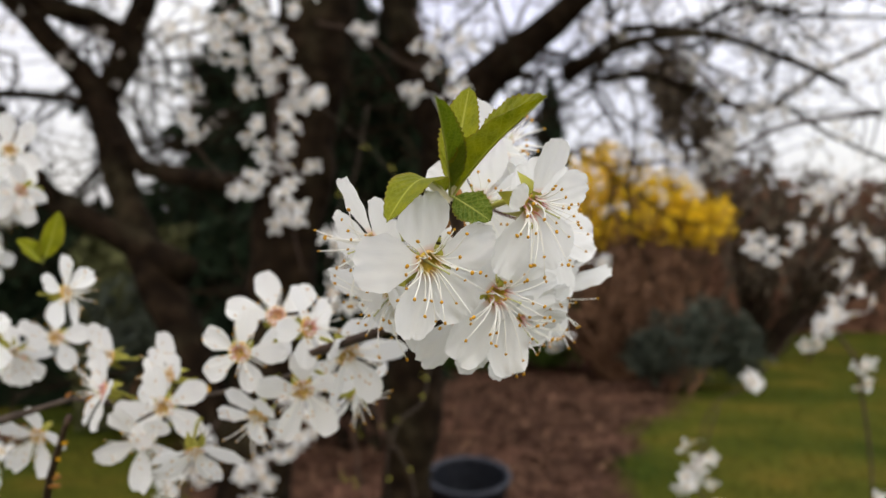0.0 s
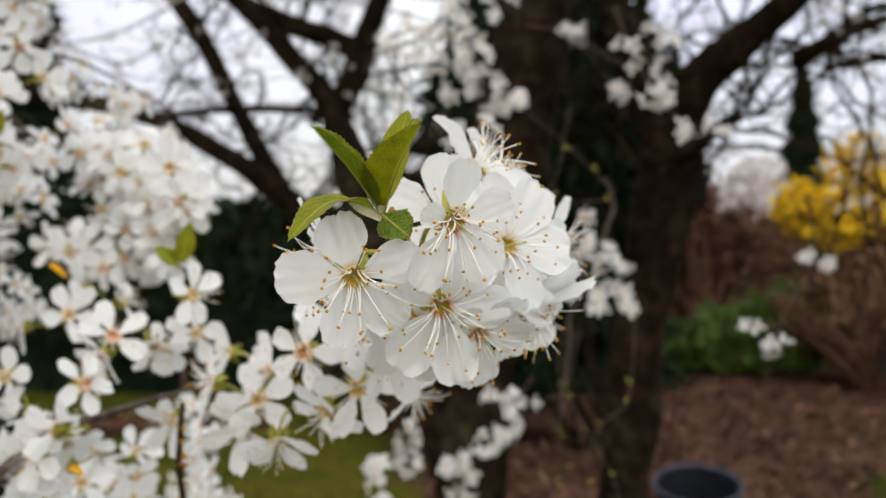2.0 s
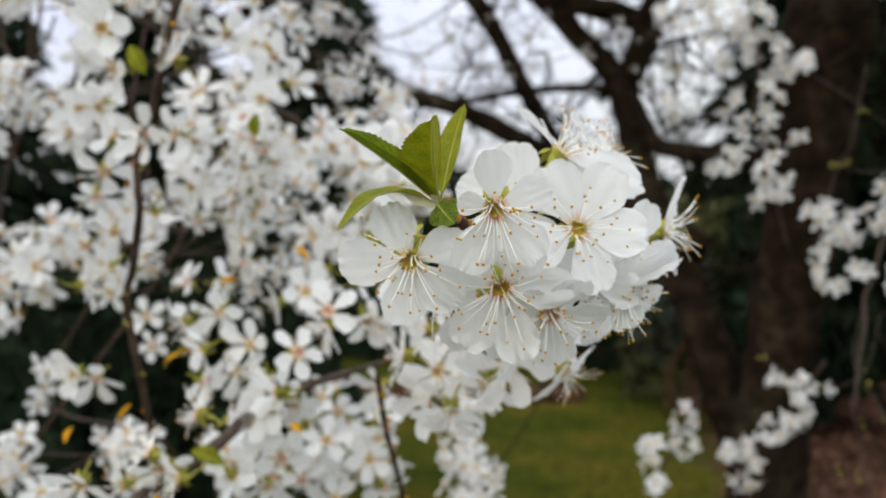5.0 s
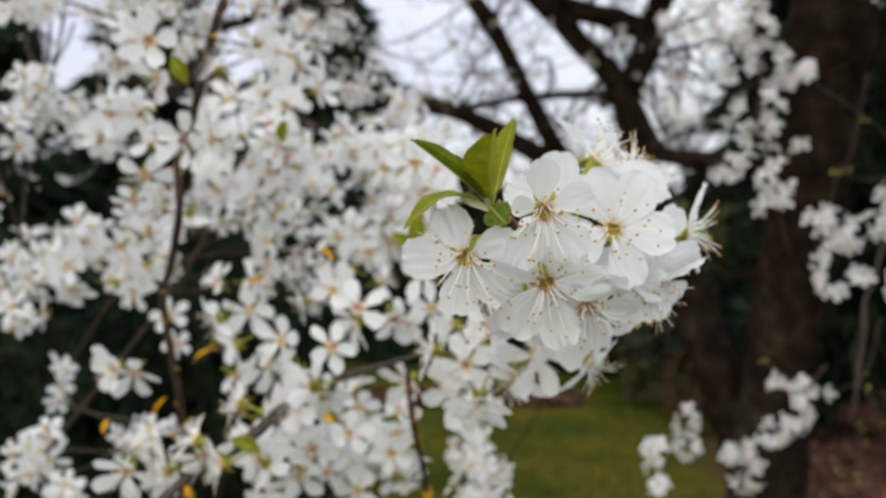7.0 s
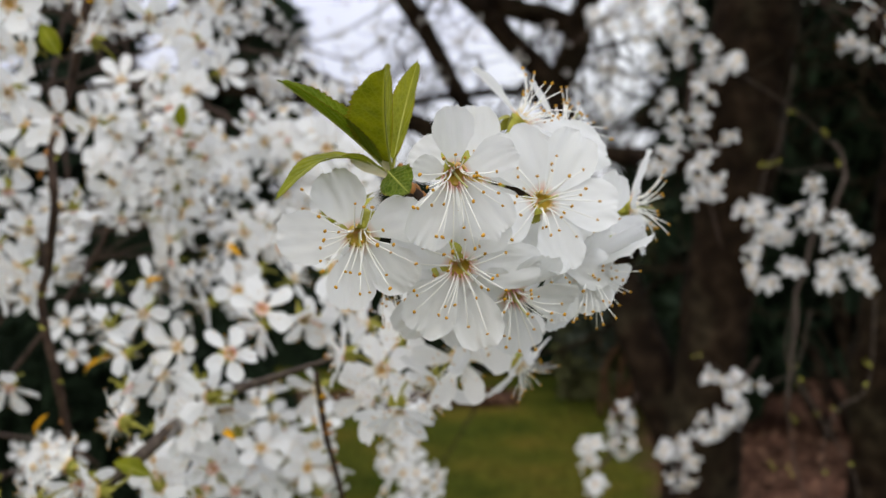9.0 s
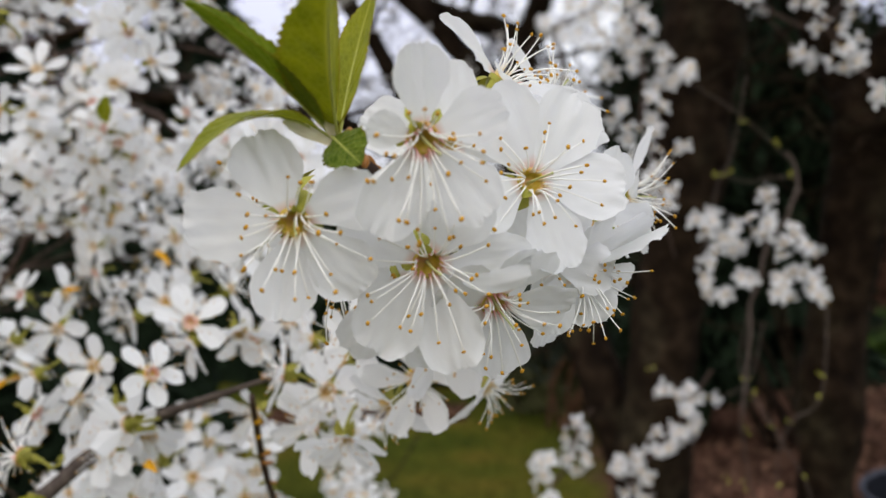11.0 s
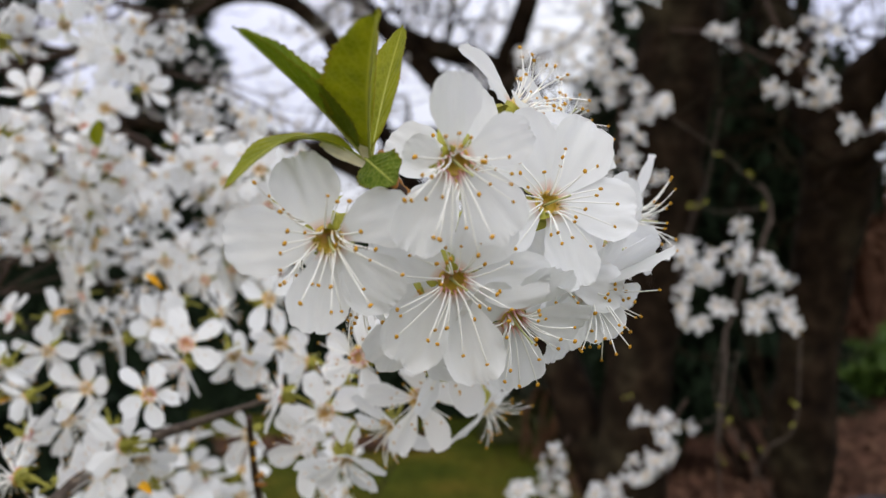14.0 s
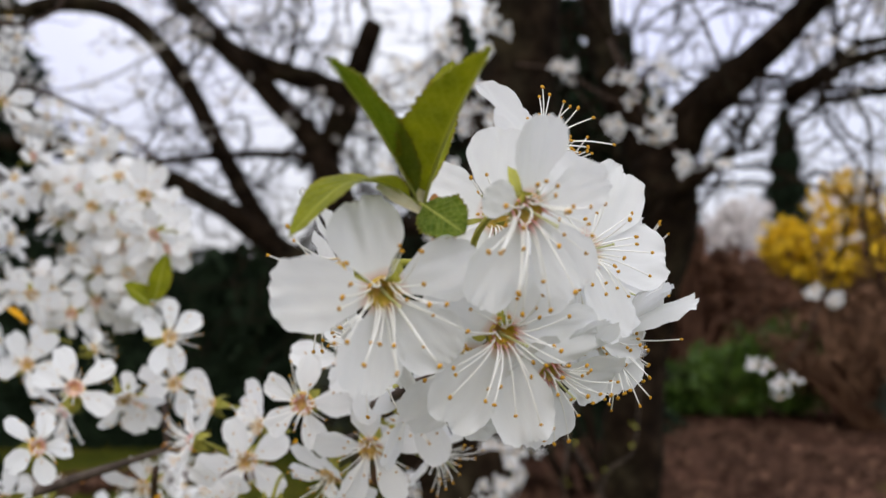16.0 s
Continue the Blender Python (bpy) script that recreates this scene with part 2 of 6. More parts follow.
M_FORSYTHIA = mottled("forsythia_yellow", [(0.3, (0.50, 0.30, 0.008)), (0.7, (0.82, 0.56, 0.02))], 6, 0.6, 0.2, 0)
M_DRY = mottled("dry_stem", [(0.3, (0.066, 0.031, 0.017)), (0.7, (0.170, 0.092, 0.052))], 5, 0.8, 0.2, 0)
M_RUST = mottled("beech_hedge_rust", [(0.3, (0.060, 0.027, 0.016)), (0.7, (0.175, 0.088, 0.054))], 5, 0.8, 0.2, 0)
M_THICKET = mottled("thicket_twigs", [(0.3, (0.045, 0.036, 0.027)), (0.7, (0.135, 0.108, 0.080))], 6, 0.9, 0.1, 0)
M_PALE = mottled("pale_blossom", [(0.3, (0.58, 0.55, 0.54)), (0.7, (0.78, 0.75, 0.74))], 6, 0.8, 0.1, 0)
M_PLASTIC = mottled("black_plastic", [(0.3, (0.006, 0.007, 0.010)), (0.7, (0.014, 0.016, 0.022))], 30, 0.6, 0.12, 0.1, 0.001)
# the pot's plastic with the sky light on its rim painted in
M_RIM_SKYLIT = mottled("pot_rim_skylit", [(0.3, (0.012, 0.015, 0.024)), (0.7, (0.024, 0.028, 0.042))], 30, 0.5, 0.3, 0.1, 0.001)
M_SOIL = mottled("potting_soil", [(0.3, (0.010, 0.007, 0.005)), (0.7, (0.03, 0.02, 0.014))], 60, 0.95, 0.1, 1.0, 0.01)
M_CHIP = mottled("bark_chip", [(0.3, (0.018, 0.008, 0.005)), (0.5, (0.068, 0.034, 0.021)), (0.7, (0.20, 0.115, 0.072))], 9, 0.9, 0.1, 0)
M_GRASS = mottled("grass_blade", [(0.3, (0.042, 0.052, 0.008)), (0.7, (0.108, 0.100, 0.012))], 3, 0.9, 0.05, 0)
M_ROOF = mottled("roof_tile_red", [(0.3, (0.20, 0.065, 0.045)), (0.7, (0.30, 0.11, 0.08))], 4, 0.8, 0.2, 0.3, 0.02)
M_WALL = mottled("plaster_pale", [(0.3, (0.45, 0.42, 0.38)), (0.7, (0.58, 0.55, 0.50))], 3, 0.9, 0.1, 0)


def ground_material():
    m, n, l, b = material("garden_ground", 1.0, 0.02)
    g = n.new("ShaderNodeNewGeometry")
    s = n.new("ShaderNodeSeparateXYZ")
    l.new(g.outputs["Position"], s.inputs[0])

    def math_node(op, a, c=None, d=None):
        k = n.new("ShaderNodeMath")
        k.operation = op
        for i, v in enumerate((a, c, d)):
            if v is None:
                continue
            if isinstance(v, (int, float)):
                k.inputs[i].default_value = v
            else:
                l.new(v, k.inputs[i])
        return k.outputs[0]

    wob = noise_node(n, l, 1.4, 3.0)
    wobble = math_node("MULTIPLY_ADD", wob.outputs["Fac"], 0.9, -0.45)
    # the bark bed lies between two wavering edges
    left = math_node("ADD", math_node("MULTIPLY_ADD", s.outputs["Y"], 0.31, wobble), s.outputs["X"])
    right = math_node("SUBTRACT", math_node("MULTIPLY_ADD", s.outputs["Y"], 0.37, wobble), math_node("ADD", s.outputs["X"], 0.66))
    inner = math_node("MINIMUM", left, right)
    edge = n.new("ShaderNodeMapRange")
    edge.inputs["From Min"].default_value, edge.inputs["From Max"].default_value = -0.08, 0.12
    l.new(inner, edge.inputs["Value"])
    fine = noise_node(n, l, 30.0, 8.0)
    patch = noise_node(n, l, 1.7, 4.0)
    chips = n.new("ShaderNodeTexVoronoi")
    chips.inputs["Scale"].default_value = 62.0
    c = n.new("ShaderNodeTexCoord")
    l.new(c.outputs["Object"], chips.inputs["Vector"])
    bark = ramp_node(n, l, chips.outputs["Color"], [(0.2, (0.014, 0.007, 0.005)), (0.5, (0.048, 0.024, 0.016)), (0.8, (0.11, 0.060, 0.039))])
    worn = ramp_node(n, l, patch.outputs["Fac"], [(0.32, (0.50, 0.46, 0.44)), (0.5, (1.0, 1.0, 1.0)), (0.68, (2.0, 1.9, 1.95))])
    bed = n.new("ShaderNodeMix")
    bed.data_type, bed.blend_type = "RGBA", "MULTIPLY"
    bed.inputs["Factor"].default_value = 1.0
    l.new(bark.outputs["Color"], bed.inputs["A"])
    l.new(worn.outputs["Color"], bed.inputs["B"])
    lawn_a = ramp_node(n, l, fine.outputs["Fac"], [(0.3, (0.031, 0.036, 0.005)), (0.7, (0.080, 0.081, 0.011))])
    lawn_b = ramp_node(n, l, patch.outputs["Fac"], [(0.32, (0.50, 0.68, 0.7)), (0.5, (0.95, 1.0, 1.0)), (0.68, (1.65, 1.25, 1.5))])
    tint = n.new("ShaderNodeMix")
    tint.data_type, tint.blend_type = "RGBA", "MULTIPLY"
    tint.inputs["Factor"].default_value = 1.0
    l.new(lawn_a.outputs["Color"], tint.inputs["A"])
    l.new(lawn_b.outputs["Color"], tint.inputs["B"])
    mix = n.new("ShaderNodeMix")
    mix.data_type = "RGBA"
    l.new(edge.outputs["Result"], mix.inputs["Factor"])
    l.new(tint.outputs["Result"], mix.inputs["A"])
    l.new(bed.outputs["Result"], mix.inputs["B"])
    l.new(mix.outputs["Result"], b.inputs["Base Color"])
    bump_node(n, l, b, fine.outputs["Fac"], 0.8, 0.03)
    return m


M_GROUND = ground_material()


# ---- mesh helpers ----
def build(name, verts, faces, mat, parent=None, label="", uvs=None, smooth=True, place=None):
    """Links a mesh object, under a thing or a part where parent is given."""
    me = bpy.data.meshes.new(name)
    me.from_pydata([tuple(v) for v in verts], [], faces)
    if uvs is not None:
        layer = me.uv_layers.new(name="UVMap")
        flat = np.array(uvs, float)[np.array([i for f in faces for i in f])]
        layer.data.foreach_set("uv", flat.ravel())
    me.materials.append(mat)
    me.polygons.foreach_set("use_smooth", [smooth] * len(me.polygons))
    me.update()
    ob = new(name, me)
    if place is not None:
        ob.matrix_world = place
    if parent is not None:
        ob.parent = parent
    if label:
        ob["label"] = label
    return ob


def share(name, mesh, parent=None, place=None):
    ob = new(name, mesh)
    if parent is not None:
        ob.parent = parent
    if place is not None:
        ob.matrix_basis = place
    return ob


def empty(name, place=None):
    ob = new(name)
    ob.empty_display_size = 0.01
    if place is not None:
        ob.matrix_world = place
    return ob


def joined(chunks):
    verts, faces, uvs, base = [], [], [], 0
    for v, f, u in chunks:
        verts.append(np.asarray(v, float))
        faces += [tuple(i + base for i in q) for q in f]
        uvs.append(np.asarray(u, float))
        base += len(v)
    return np.concatenate(verts), faces, np.concatenate(uvs)


def moved(chunk, m):
    v, f, u = chunk
    r = np.array(m.to_3x3())
    return np.asarray(v) @ r.T + np.array(m.translation), f, u


def spline(points, steps):
    """Catmull-Rom through rows of numbers."""
    p = np.array(points, float)
    p = np.concatenate([[2 * p[0] - p[1]], p, [2 * p[-1] - p[-2]]])
    out = []
    for k in range(1, len(p) - 2):
        for s in range(steps):
            t = s / steps
            a, b, c, d = p[k - 1 : k + 3]
            out.append(0.5 * (2 * b + (c - a) * t + (2 * a - 5 * b + 4 * c - d) * t * t + (3 * b - a - 3 * c + d) * t**3))
    out.append(p[-2])
    return np.array(out)


def tube(points, sides=8, lump=0.0, freq=8.0, cap=True):
    """A tapering tube through rows of x, y, z, radius."""
    p = np.array(points, float)
    tang = np.gradient(p[:, :3], axis=0)
    tang /= np.linalg.norm(tang, axis=1)[:, None] + 1e-12
    up = np.array([0.31, 0.17, 0.93]) if abs(tang[0][2]) < 0.9 else np.array([0.93, 0.17, 0.31])
    verts, uvs = [], []
    for k in range(len(p)):
        side = np.cross(tang[k], up)
        side /= np.linalg.norm(side) + 1e-12
        up = np.cross(side, tang[k])
        for s in range(sides):
            a = 2 * math.pi * s / sides
            way = math.cos(a) * side + math.sin(a) * up
            r = p[k][3]
            if lump:
                r *= 1 + lump * noise.noise(Vector((p[k][:3] + way * r) * freq)) + 0.5 * lump * noise.noise(Vector((p[k][:3] + way * r) * freq * 3.1))
            verts.append(p[k][:3] + way * r)
            uvs.append((k / len(p), s / sides))
    faces = [(k * sides + s, k * sides + (s + 1) % sides, (k + 1) * sides + (s + 1) % sides, (k + 1) * sides + s) for k in range(len(p) - 1) for s in range(sides)]
    if cap:
        faces += [tuple(range(sides - 1, -1, -1)), tuple((len(p) - 1) * sides + s for s in range(sides))]
    return np.array(verts), faces, np.array(uvs)


def ball(c, r, squash=(1, 1, 1), rings=4, sides=6):
    verts, uvs, faces = [], [], []
    for k in range(rings + 1):
        a = math.pi * k / rings
        for s in range(sides):
            b = 2 * math.pi * s / sides
            verts.append((c[0] + r * squash[0] * math.sin(a) * math.cos(b), c[1] + r * squash[1] * math.sin(a) * math.sin(b), c[2] + r * squash[2] * math.cos(a)))
            uvs.append((k / rings, s / sides))
    for k in range(rings):
        for s in range(sides):
            faces.append((k * sides + s, (k + 1) * sides + s, (k + 1) * sides + (s + 1) % sides, k * sides + (s + 1) % sides))
    return np.array(verts), faces, np.array(uvs)


# ---- blossom pieces ----
def petal_chunk(rng, length, width, lift, cup, hollow, ruffle, nu=12, nv=8, claw=0.13, crease=0.0):
    """A petal from its claw at the origin along +x, facing +z: narrow claw, broad rounded blade, crinkled notched rim."""
    ph = rng.uniform(0, 50)
    verts, uvs = [], []
    notch = rng.uniform(0.0, 0.07)
    skew = rng.uniform(-0.12, 0.12)
    for i in range(nu + 1):
        u = 1 - (1 - i / nu) ** 1.35
        if u < 0.60:
            q = u / 0.60
            w = claw + (1 - claw) * (q * q * (3 - 2 * q)) ** 0.8
        else:
            w = math.sqrt(max(0.0, 1 - ((u - 0.60) / 0.405) ** 2.3))
        for j in range(nv + 1):
            v = 2 * j / nv - 1
            s = w * v
            rim = u**3
            wob = noise.noise(Vector((u * 2.4, s * 1.5 + ph, ph)))
            x = length * (u - notch * rim * math.exp(-((s * 4) ** 2)) + 0.035 * rim * noise.noise(Vector((s * 5, ph, 0))))
            y = width / 2 * s * (1 + 0.10 * noise.noise(Vector((u * 5, ph, v * 0.6)))) + skew * length * u * u * 0.5
            z = length * (lift * u + cup * u * u) + hollow * width / 2 * w * v * v * (1 - 0.3 * u) + ruffle * length * (u**1.5) * (wob + 0.5 * math.sin(s * 5 + ph) * abs(s) * u)
            if crease:
                fold = noise.noise(Vector((u * 2.0, s * 3.0, ph + 9))) + 0.45 * noise.noise(Vector((u * 5, s * 6, ph + 3)))
                z += crease * length * fold * min(1.0, u * 1.6)
                # the margin is finely crinkled all round the blade
                turn = math.atan2(s, u - 0.5)
                brim = max(u**8, abs(v) ** 7 * min(1.0, max(0.0, (u - 0.25) * 3)))
                z += 0.040 * length * brim * (noise.noise(Vector((turn * 2.6, ph + 21, 0))) + 0.8 * noise.noise(Vector((turn * 6.5, ph + 2, 7))))
                jag = 1 + brim * (0.055 * noise.noise(Vector((turn * 4.0, ph + 5, 1))) + 0.040 * noise.noise(Vector((turn * 11, ph, 2))))
                x = length * 0.5 + (x - length * 0.5) * jag
                y *= jag
            verts.append((x, y, z))
            uvs.append((u, v))
    n1 = nv + 1
    faces = [(i * n1 + j, (i + 1) * n1 + j, (i + 1) * n1 + j + 1, i * n1 + j + 1) for i in range(nu) for j in range(nv)]
    return np.array(verts), faces, np.array(uvs)


def stamen_lines(rng, count, length, spread, droop):
    """Rows of points for each filament, about the blossom's axis +z."""
    lines = []
    for k in range(count):
        a = 2 * math.pi * (k + rng.uniform(-0.6, 0.6)) / count
        t = radians(spread) * math.sqrt(rng.uniform(0.02, 1.15))
        size = length * rng.uniform(0.42, 1.05)
        bow = Vector((rng.gauss(0, 1), rng.gauss(0, 1), 0)) * 0.10
        rim = rng.uniform(0.0014, 0.0021)
        root = Vector((rim * math.cos(a), rim * math.sin(a), 0.0002))
        way = Vector((math.sin(t) * math.cos(a), math.sin(t) * math.sin(a), math.cos(t)))
        rows = []
        bend = root * rng.uniform(0.25, 1.1) + Vector((0, 0, size * rng.uniform(0.25, 0.42)))
        for s in range(6):
            q = s / 5
            end = root + way * size + Vector(droop) * size * 0.35 + Vector((0, 0, -0.10 * size))
            p = (1 - q) ** 2 * root + 2 * q * (1 - q) * bend + q * q * end + bow * size * q * (1.6 * q - 0.9)
            rows.append((*p, 0.00018 * (1 - 0.5 * q)))
        lines.append(rows)
    return lines


def calyx_chunk(rng, tail):
    """The green cup below the petals, its five sepals and the stalk, which ends at tail."""
    cup = tube([(0, 0, -0.0030, 0.0006), (0, 0, -0.0024, 0.0013), (0, 0, -0.0010, 0.0021), (0, 0, 0.0002, 0.0024)], 10, cap=False)
    parts = [cup]
    for k in range(5):
        a = 2 * math.pi * (k + 0.5) / 5 + rng.uniform(-0.1, 0.1)
        verts, uvs, faces = [], [], []
        for i in range(6):
            u = i / 5
            w = 0.0014 * math.sin(math.pi * (0.2 + 0.8 * u) ** 1.1) + 0.0001
            for v in (-1, 0, 1):
                verts.append((0.0020 + 0.0019 * u, w * v, -0.0010 - 0.0038 * u * u + 0.0004 * (v * v)))
                uvs.append((u, v))
        faces = [(i * 3 + j, (i + 1) * 3 + j, (i + 1) * 3 + j + 1, i * 3 + j + 1) for i in range(5) for j in range(2)]
        parts.append(moved((verts, faces, uvs), Matrix.Rotation(a, 4, "Z")))
    tail = Vector(tail)
    mid = Vector((0, 0, -0.0030)) * 0.5 + tail * 0.5 + Vector((0, 0, -0.35 * tail.length))
    rows = [(0, 0, -0.0028, 0.0006), *[((1 - q) ** 2 * Vector((0, 0, -0.0028)) + 2 * q * (1 - q) * mid + q * q * tail).to_tuple() + (0.00052,) for q in (0.25, 0.5, 0.75)], (*tail, 0.0007)]
    parts.append(tube(spline(rows, 2), 6))
    return joined(parts)


def heart_chunk():
    """The hollow nectar cup: a rolled rim and a deep floor."""
    rows = [(0.0022, 0.0003), (0.0020, 0.0006), (0.0017, 0.0005), (0.00145, -0.0001), (0.0011, -0.0008), (0.0002, -0.0011)]
    verts = [(r * math.cos(2 * math.pi * s / 14), r * math.sin(2 * math.pi * s / 14), z) for r, z in rows for s in range(14)]
    faces = [(k * 14 + s, k * 14 + (s + 1) % 14, (k + 1) * 14 + (s + 1) % 14, (k + 1) * 14 + s) for k in range(5) for s in range(14)]
    return joined([(verts, faces, [(0, 0)] * len(verts))])


def pistil_chunk():
    return joined([tube([(0, 0, -0.0012, 0.0004), (0, 0, -0.0006, 0.00028), (0.0003, 0, 0.0028, 0.00015), (0.0008, 0, 0.0056, 0.00014)], 6), ball((0.0008, 0, 0.0058), 0.00024)])


def facing(at, az, el, roll=0.0):
    """A pose at a place whose +z looks along an azimuth (0: towards -y, 90: towards +x) and an elevation, with +x level to the right."""
    a, e = radians(az), radians(el)
    z = Vector((math.sin(a) * math.cos(e), -math.cos(a) * math.cos(e), math.sin(e)))
    x = Vector((math.cos(a), math.sin(a), 0))
    y = z.cross(x)
    m = Matrix((x, y, z)).transposed().to_4x4()
    m.translation = Vector(at)
    return m @ Matrix.Rotation(radians(roll), 4, "Z")


def blossom(at, az, el, angles, length, seed, foot, lift=0.16, cup=0.10, stamens=22, stamen=0.0085, spread=62, droop=0.5, pink=False, label="", sepal=None):
    """One blossom of the front cluster, all its pieces apart. foot: where its stalk meets the twig."""
    rng = random.Random(seed)
    m = facing(at, az, el)
    thing = empty("plum_blossom", m)
    tagged(thing, label or "open white plum blossom with gold-tipped stamens on its green stalk", "blossom", "blossoms of the front cluster")
    for k, (a, f, wide) in enumerate(angles):
        size = length * f
        v = petal_chunk(rng, size, size * wide * rng.uniform(0.76, 0.88), lift + rng.uniform(-0.12, 0.10), cup + rng.uniform(-0.10, 0.06), rng.uniform(0.08, 0.20), 0.060, 26, 20, 0.24, 0.034)
        place = Matrix.Rotation(radians(a), 4, "Z") @ Matrix.Translation((0.0016, 0, 0.0001 * (k % 3) + 0.0002)) @ Matrix.Rotation(rng.uniform(-0.16, 0.16), 4, "X")
        ob = build("petal", *v[:2], M_PETAL, thing, uvs=v[2])
        ob.matrix_basis = place
    inv = m.inverted()
    down = inv.to_3x3() @ Vector((0, 0, -1)) * droop
    for rows in stamen_lines(rng, stamens, stamen, spread, down):
        v = tube(spline(rows, 2), 4)
        st = build("stamen", *v[:2], M_FILAMENT_PINK if pink else M_FILAMENT, thing, uvs=v[2])
        tip = rows[-1]
        v = ball((0, 0, 0), 0.00030 * rng.uniform(0.8, 1.12), (1.0, 0.85, 1.2), 5, 7)
        an = build("anther", *v[:2], M_ANTHER, st, "golden anther")
        an.matrix_basis = Matrix.Translation(tip[:3]) @ Euler((rng.uniform(0, 3), rng.uniform(0, 3), 0)).to_matrix().to_4x4()
    if sepal is not None:
        # a sepal that shows in the gap between two petals
        verts = []
        for i in range(7):
            u = i / 6
            w = 0.00092 * math.sin(math.pi * (0.25 + 0.72 * u)) ** 0.8
            verts += [(0.0016 + 0.0015 * u, w * q, 0.0009 + 0.0013 * u - 0.0016 * u * u + 0.0005 * q * q) for q in (-1, -0.5, 0, 0.5, 1)]
        faces = [(i * 5 + j, (i + 1) * 5 + j, (i + 1) * 5 + j + 1, i * 5 + j + 1) for i in range(6) for j in range(4)]
        build("sepal", verts, faces, M_CALYX, thing, "olive green sepal").matrix_basis = Matrix.Rotation(radians(sepal), 4, "Z")
    v = heart_chunk()
    build("heart", *v[:2], M_CUP, thing, "olive and gold nectar cup")
    v = pistil_chunk()
    build("pistil", *v[:2], M_PISTIL, thing, "pale green pistil")
    v = calyx_chunk(rng, inv @ Vector(foot))
    build("calyx", *v[:2], M_CALYX, thing, "green sepals and stalk")
    return thing


# ---- ground ----
def ground_height(x, y):
    return GROUND + 0.035 * noise.noise(Vector((x * 0.6, y * 0.6, 0))) + 0.012 * noise.noise(Vector((x * 2.7, y * 2.7, 4)))


def make_ground():
    xs = np.concatenate([[-400, -120, -45, -22], np.linspace(-12, 12, 97), [22, 45, 120, 400]])
    ys = np.concatenate([[-400, -100, -30, -10], np.linspace(-4, 16, 81), [24, 45, 120, 400]])
    verts = [(x, y, ground_height(x, y) if abs(x) < 13 and -5 < y < 17 else GROUND) for y in ys for x in xs]
    w = len(xs)
    faces = [(j * w + i, j * w + i + 1, (j + 1) * w + i + 1, (j + 1) * w + i) for j in range(len(ys) - 1) for i in range(w - 1)]
    tagged(build("ground", verts, faces, M_GROUND), "mossy lawn round a bed of brown bark mulch", "ground", kind="structure")


make_ground()


def in_bed(x, y):
    return x > -0.31 * y + 0.1 and x < 0.37 * y - 0.75


def make_litter():
    rng = random.Random(5)
    verts, faces = [], []
    while len(faces) < 9500:
        x, y = rng.uniform(-2.5, 3.6), rng.uniform(2.2, 10)
        if not in_bed(x, y):
            continue
        s = rng.uniform(0.008, 0.030)
        m = Matrix.Translation((x, y, ground_height(x, y) + rng.uniform(0.003, 0.02))) @ Euler((rng.uniform(-0.6, 0.6), rng.uniform(-0.6, 0.6), rng.uniform(0, 6.3))).to_matrix().to_4x4()
        b = len(verts)
        verts += [(m @ Vector(p)).to_tuple() for p in ((-s, -s * 0.4, 0), (s, -s * 0.5, 0.004), (s * 0.9, s * 0.45, 0), (-s * 0.9, s * 0.5, 0.006))]
        faces.append((b, b + 1, b + 2, b + 3))
    tagged(build("bark_mulch", verts, faces, M_CHIP, smooth=False), "brown bark chips and dead leaves on the bed", "mulch", kind="stuff")


def make_grass():
    rng = random.Random(6)
    verts, faces = [], []
    while len(faces) < 16000:
        x, y = rng.uniform(-6, 6), rng.uniform(2.6, 9.0)
        if in_bed(x, y) or abs(x) > 0.85 * y + 0.8:
            continue
        h, a, w = rng.uniform(0.02, 0.05), rng.uniform(0, 6.3), 0.004
        z = ground_height(x, y) - 0.003
        b = len(verts)
        dx, dy = math.cos(a), math.sin(a)
        verts += [(x - w * dx, y - w * dy, z), (x + w * dx, y + w * dy, z), (x + rng.uniform(-0.02, 0.02), y + rng.uniform(-0.02, 0.02), z + h)]
        faces.append((b, b + 1, b + 2))
    tagged(build("grass", verts, faces, M_GRASS, smooth=False), "short yellowish green lawn grass", "grass", kind="stuff")


make_litter()
make_grass()

# ---- the old plum trees behind ----
TRUNK_A = [(-0.259, 2.125, 2.249, 0.0765), (-0.294, 2.096, 1.842, 0.0924), (-0.308, 2.085, 1.664, 0.0892), (-0.334, 2.065, 1.46, 0.086), (-0.361, 2.045, 1.231, 0.0816), (-0.392, 2.022, 1.002, 0.0778), (-0.416, 2.003, 0.773, 0.0797), (-0.431, 1.991, 0.569, 0.0892), (-0.442, 1.98, 0.378, 0.1083), (-0.447, 1.97, 0.111, 0.1466)]
LIMB_A = [(-0.473, 2.028, 0.685, 0.0621), (-0.549, 2.048, 0.86, 0.0535), (-0.646, 2.114, 1.055, 0.0505), (-0.745, 2.179, 1.224, 0.0454), (-0.83, 2.252, 1.409, 0.0413), (-0.904, 2.33, 1.586, 0.0414), (-1.01, 2.333, 1.724, 0.0325), (-1.157, 2.316, 1.885, 0.0298), (-1.388, 2.311, 2.128, 0.0241)]
LIMB_B = [(-0.904, 2.33, 1.578, 0.0366), (-0.852, 2.361, 1.696, 0.0366), (-0.824, 2.378, 1.8, 0.0351), (-0.771, 2.411, 1.974, 0.0287)]
LIMB_C = [(-0.834, 2.372, 1.76, 0.0335), (-0.946, 2.37, 1.813, 0.0325), (-1.098, 2.346, 1.868, 0.0298), (-1.312, 2.349, 1.99, 0.0241)]
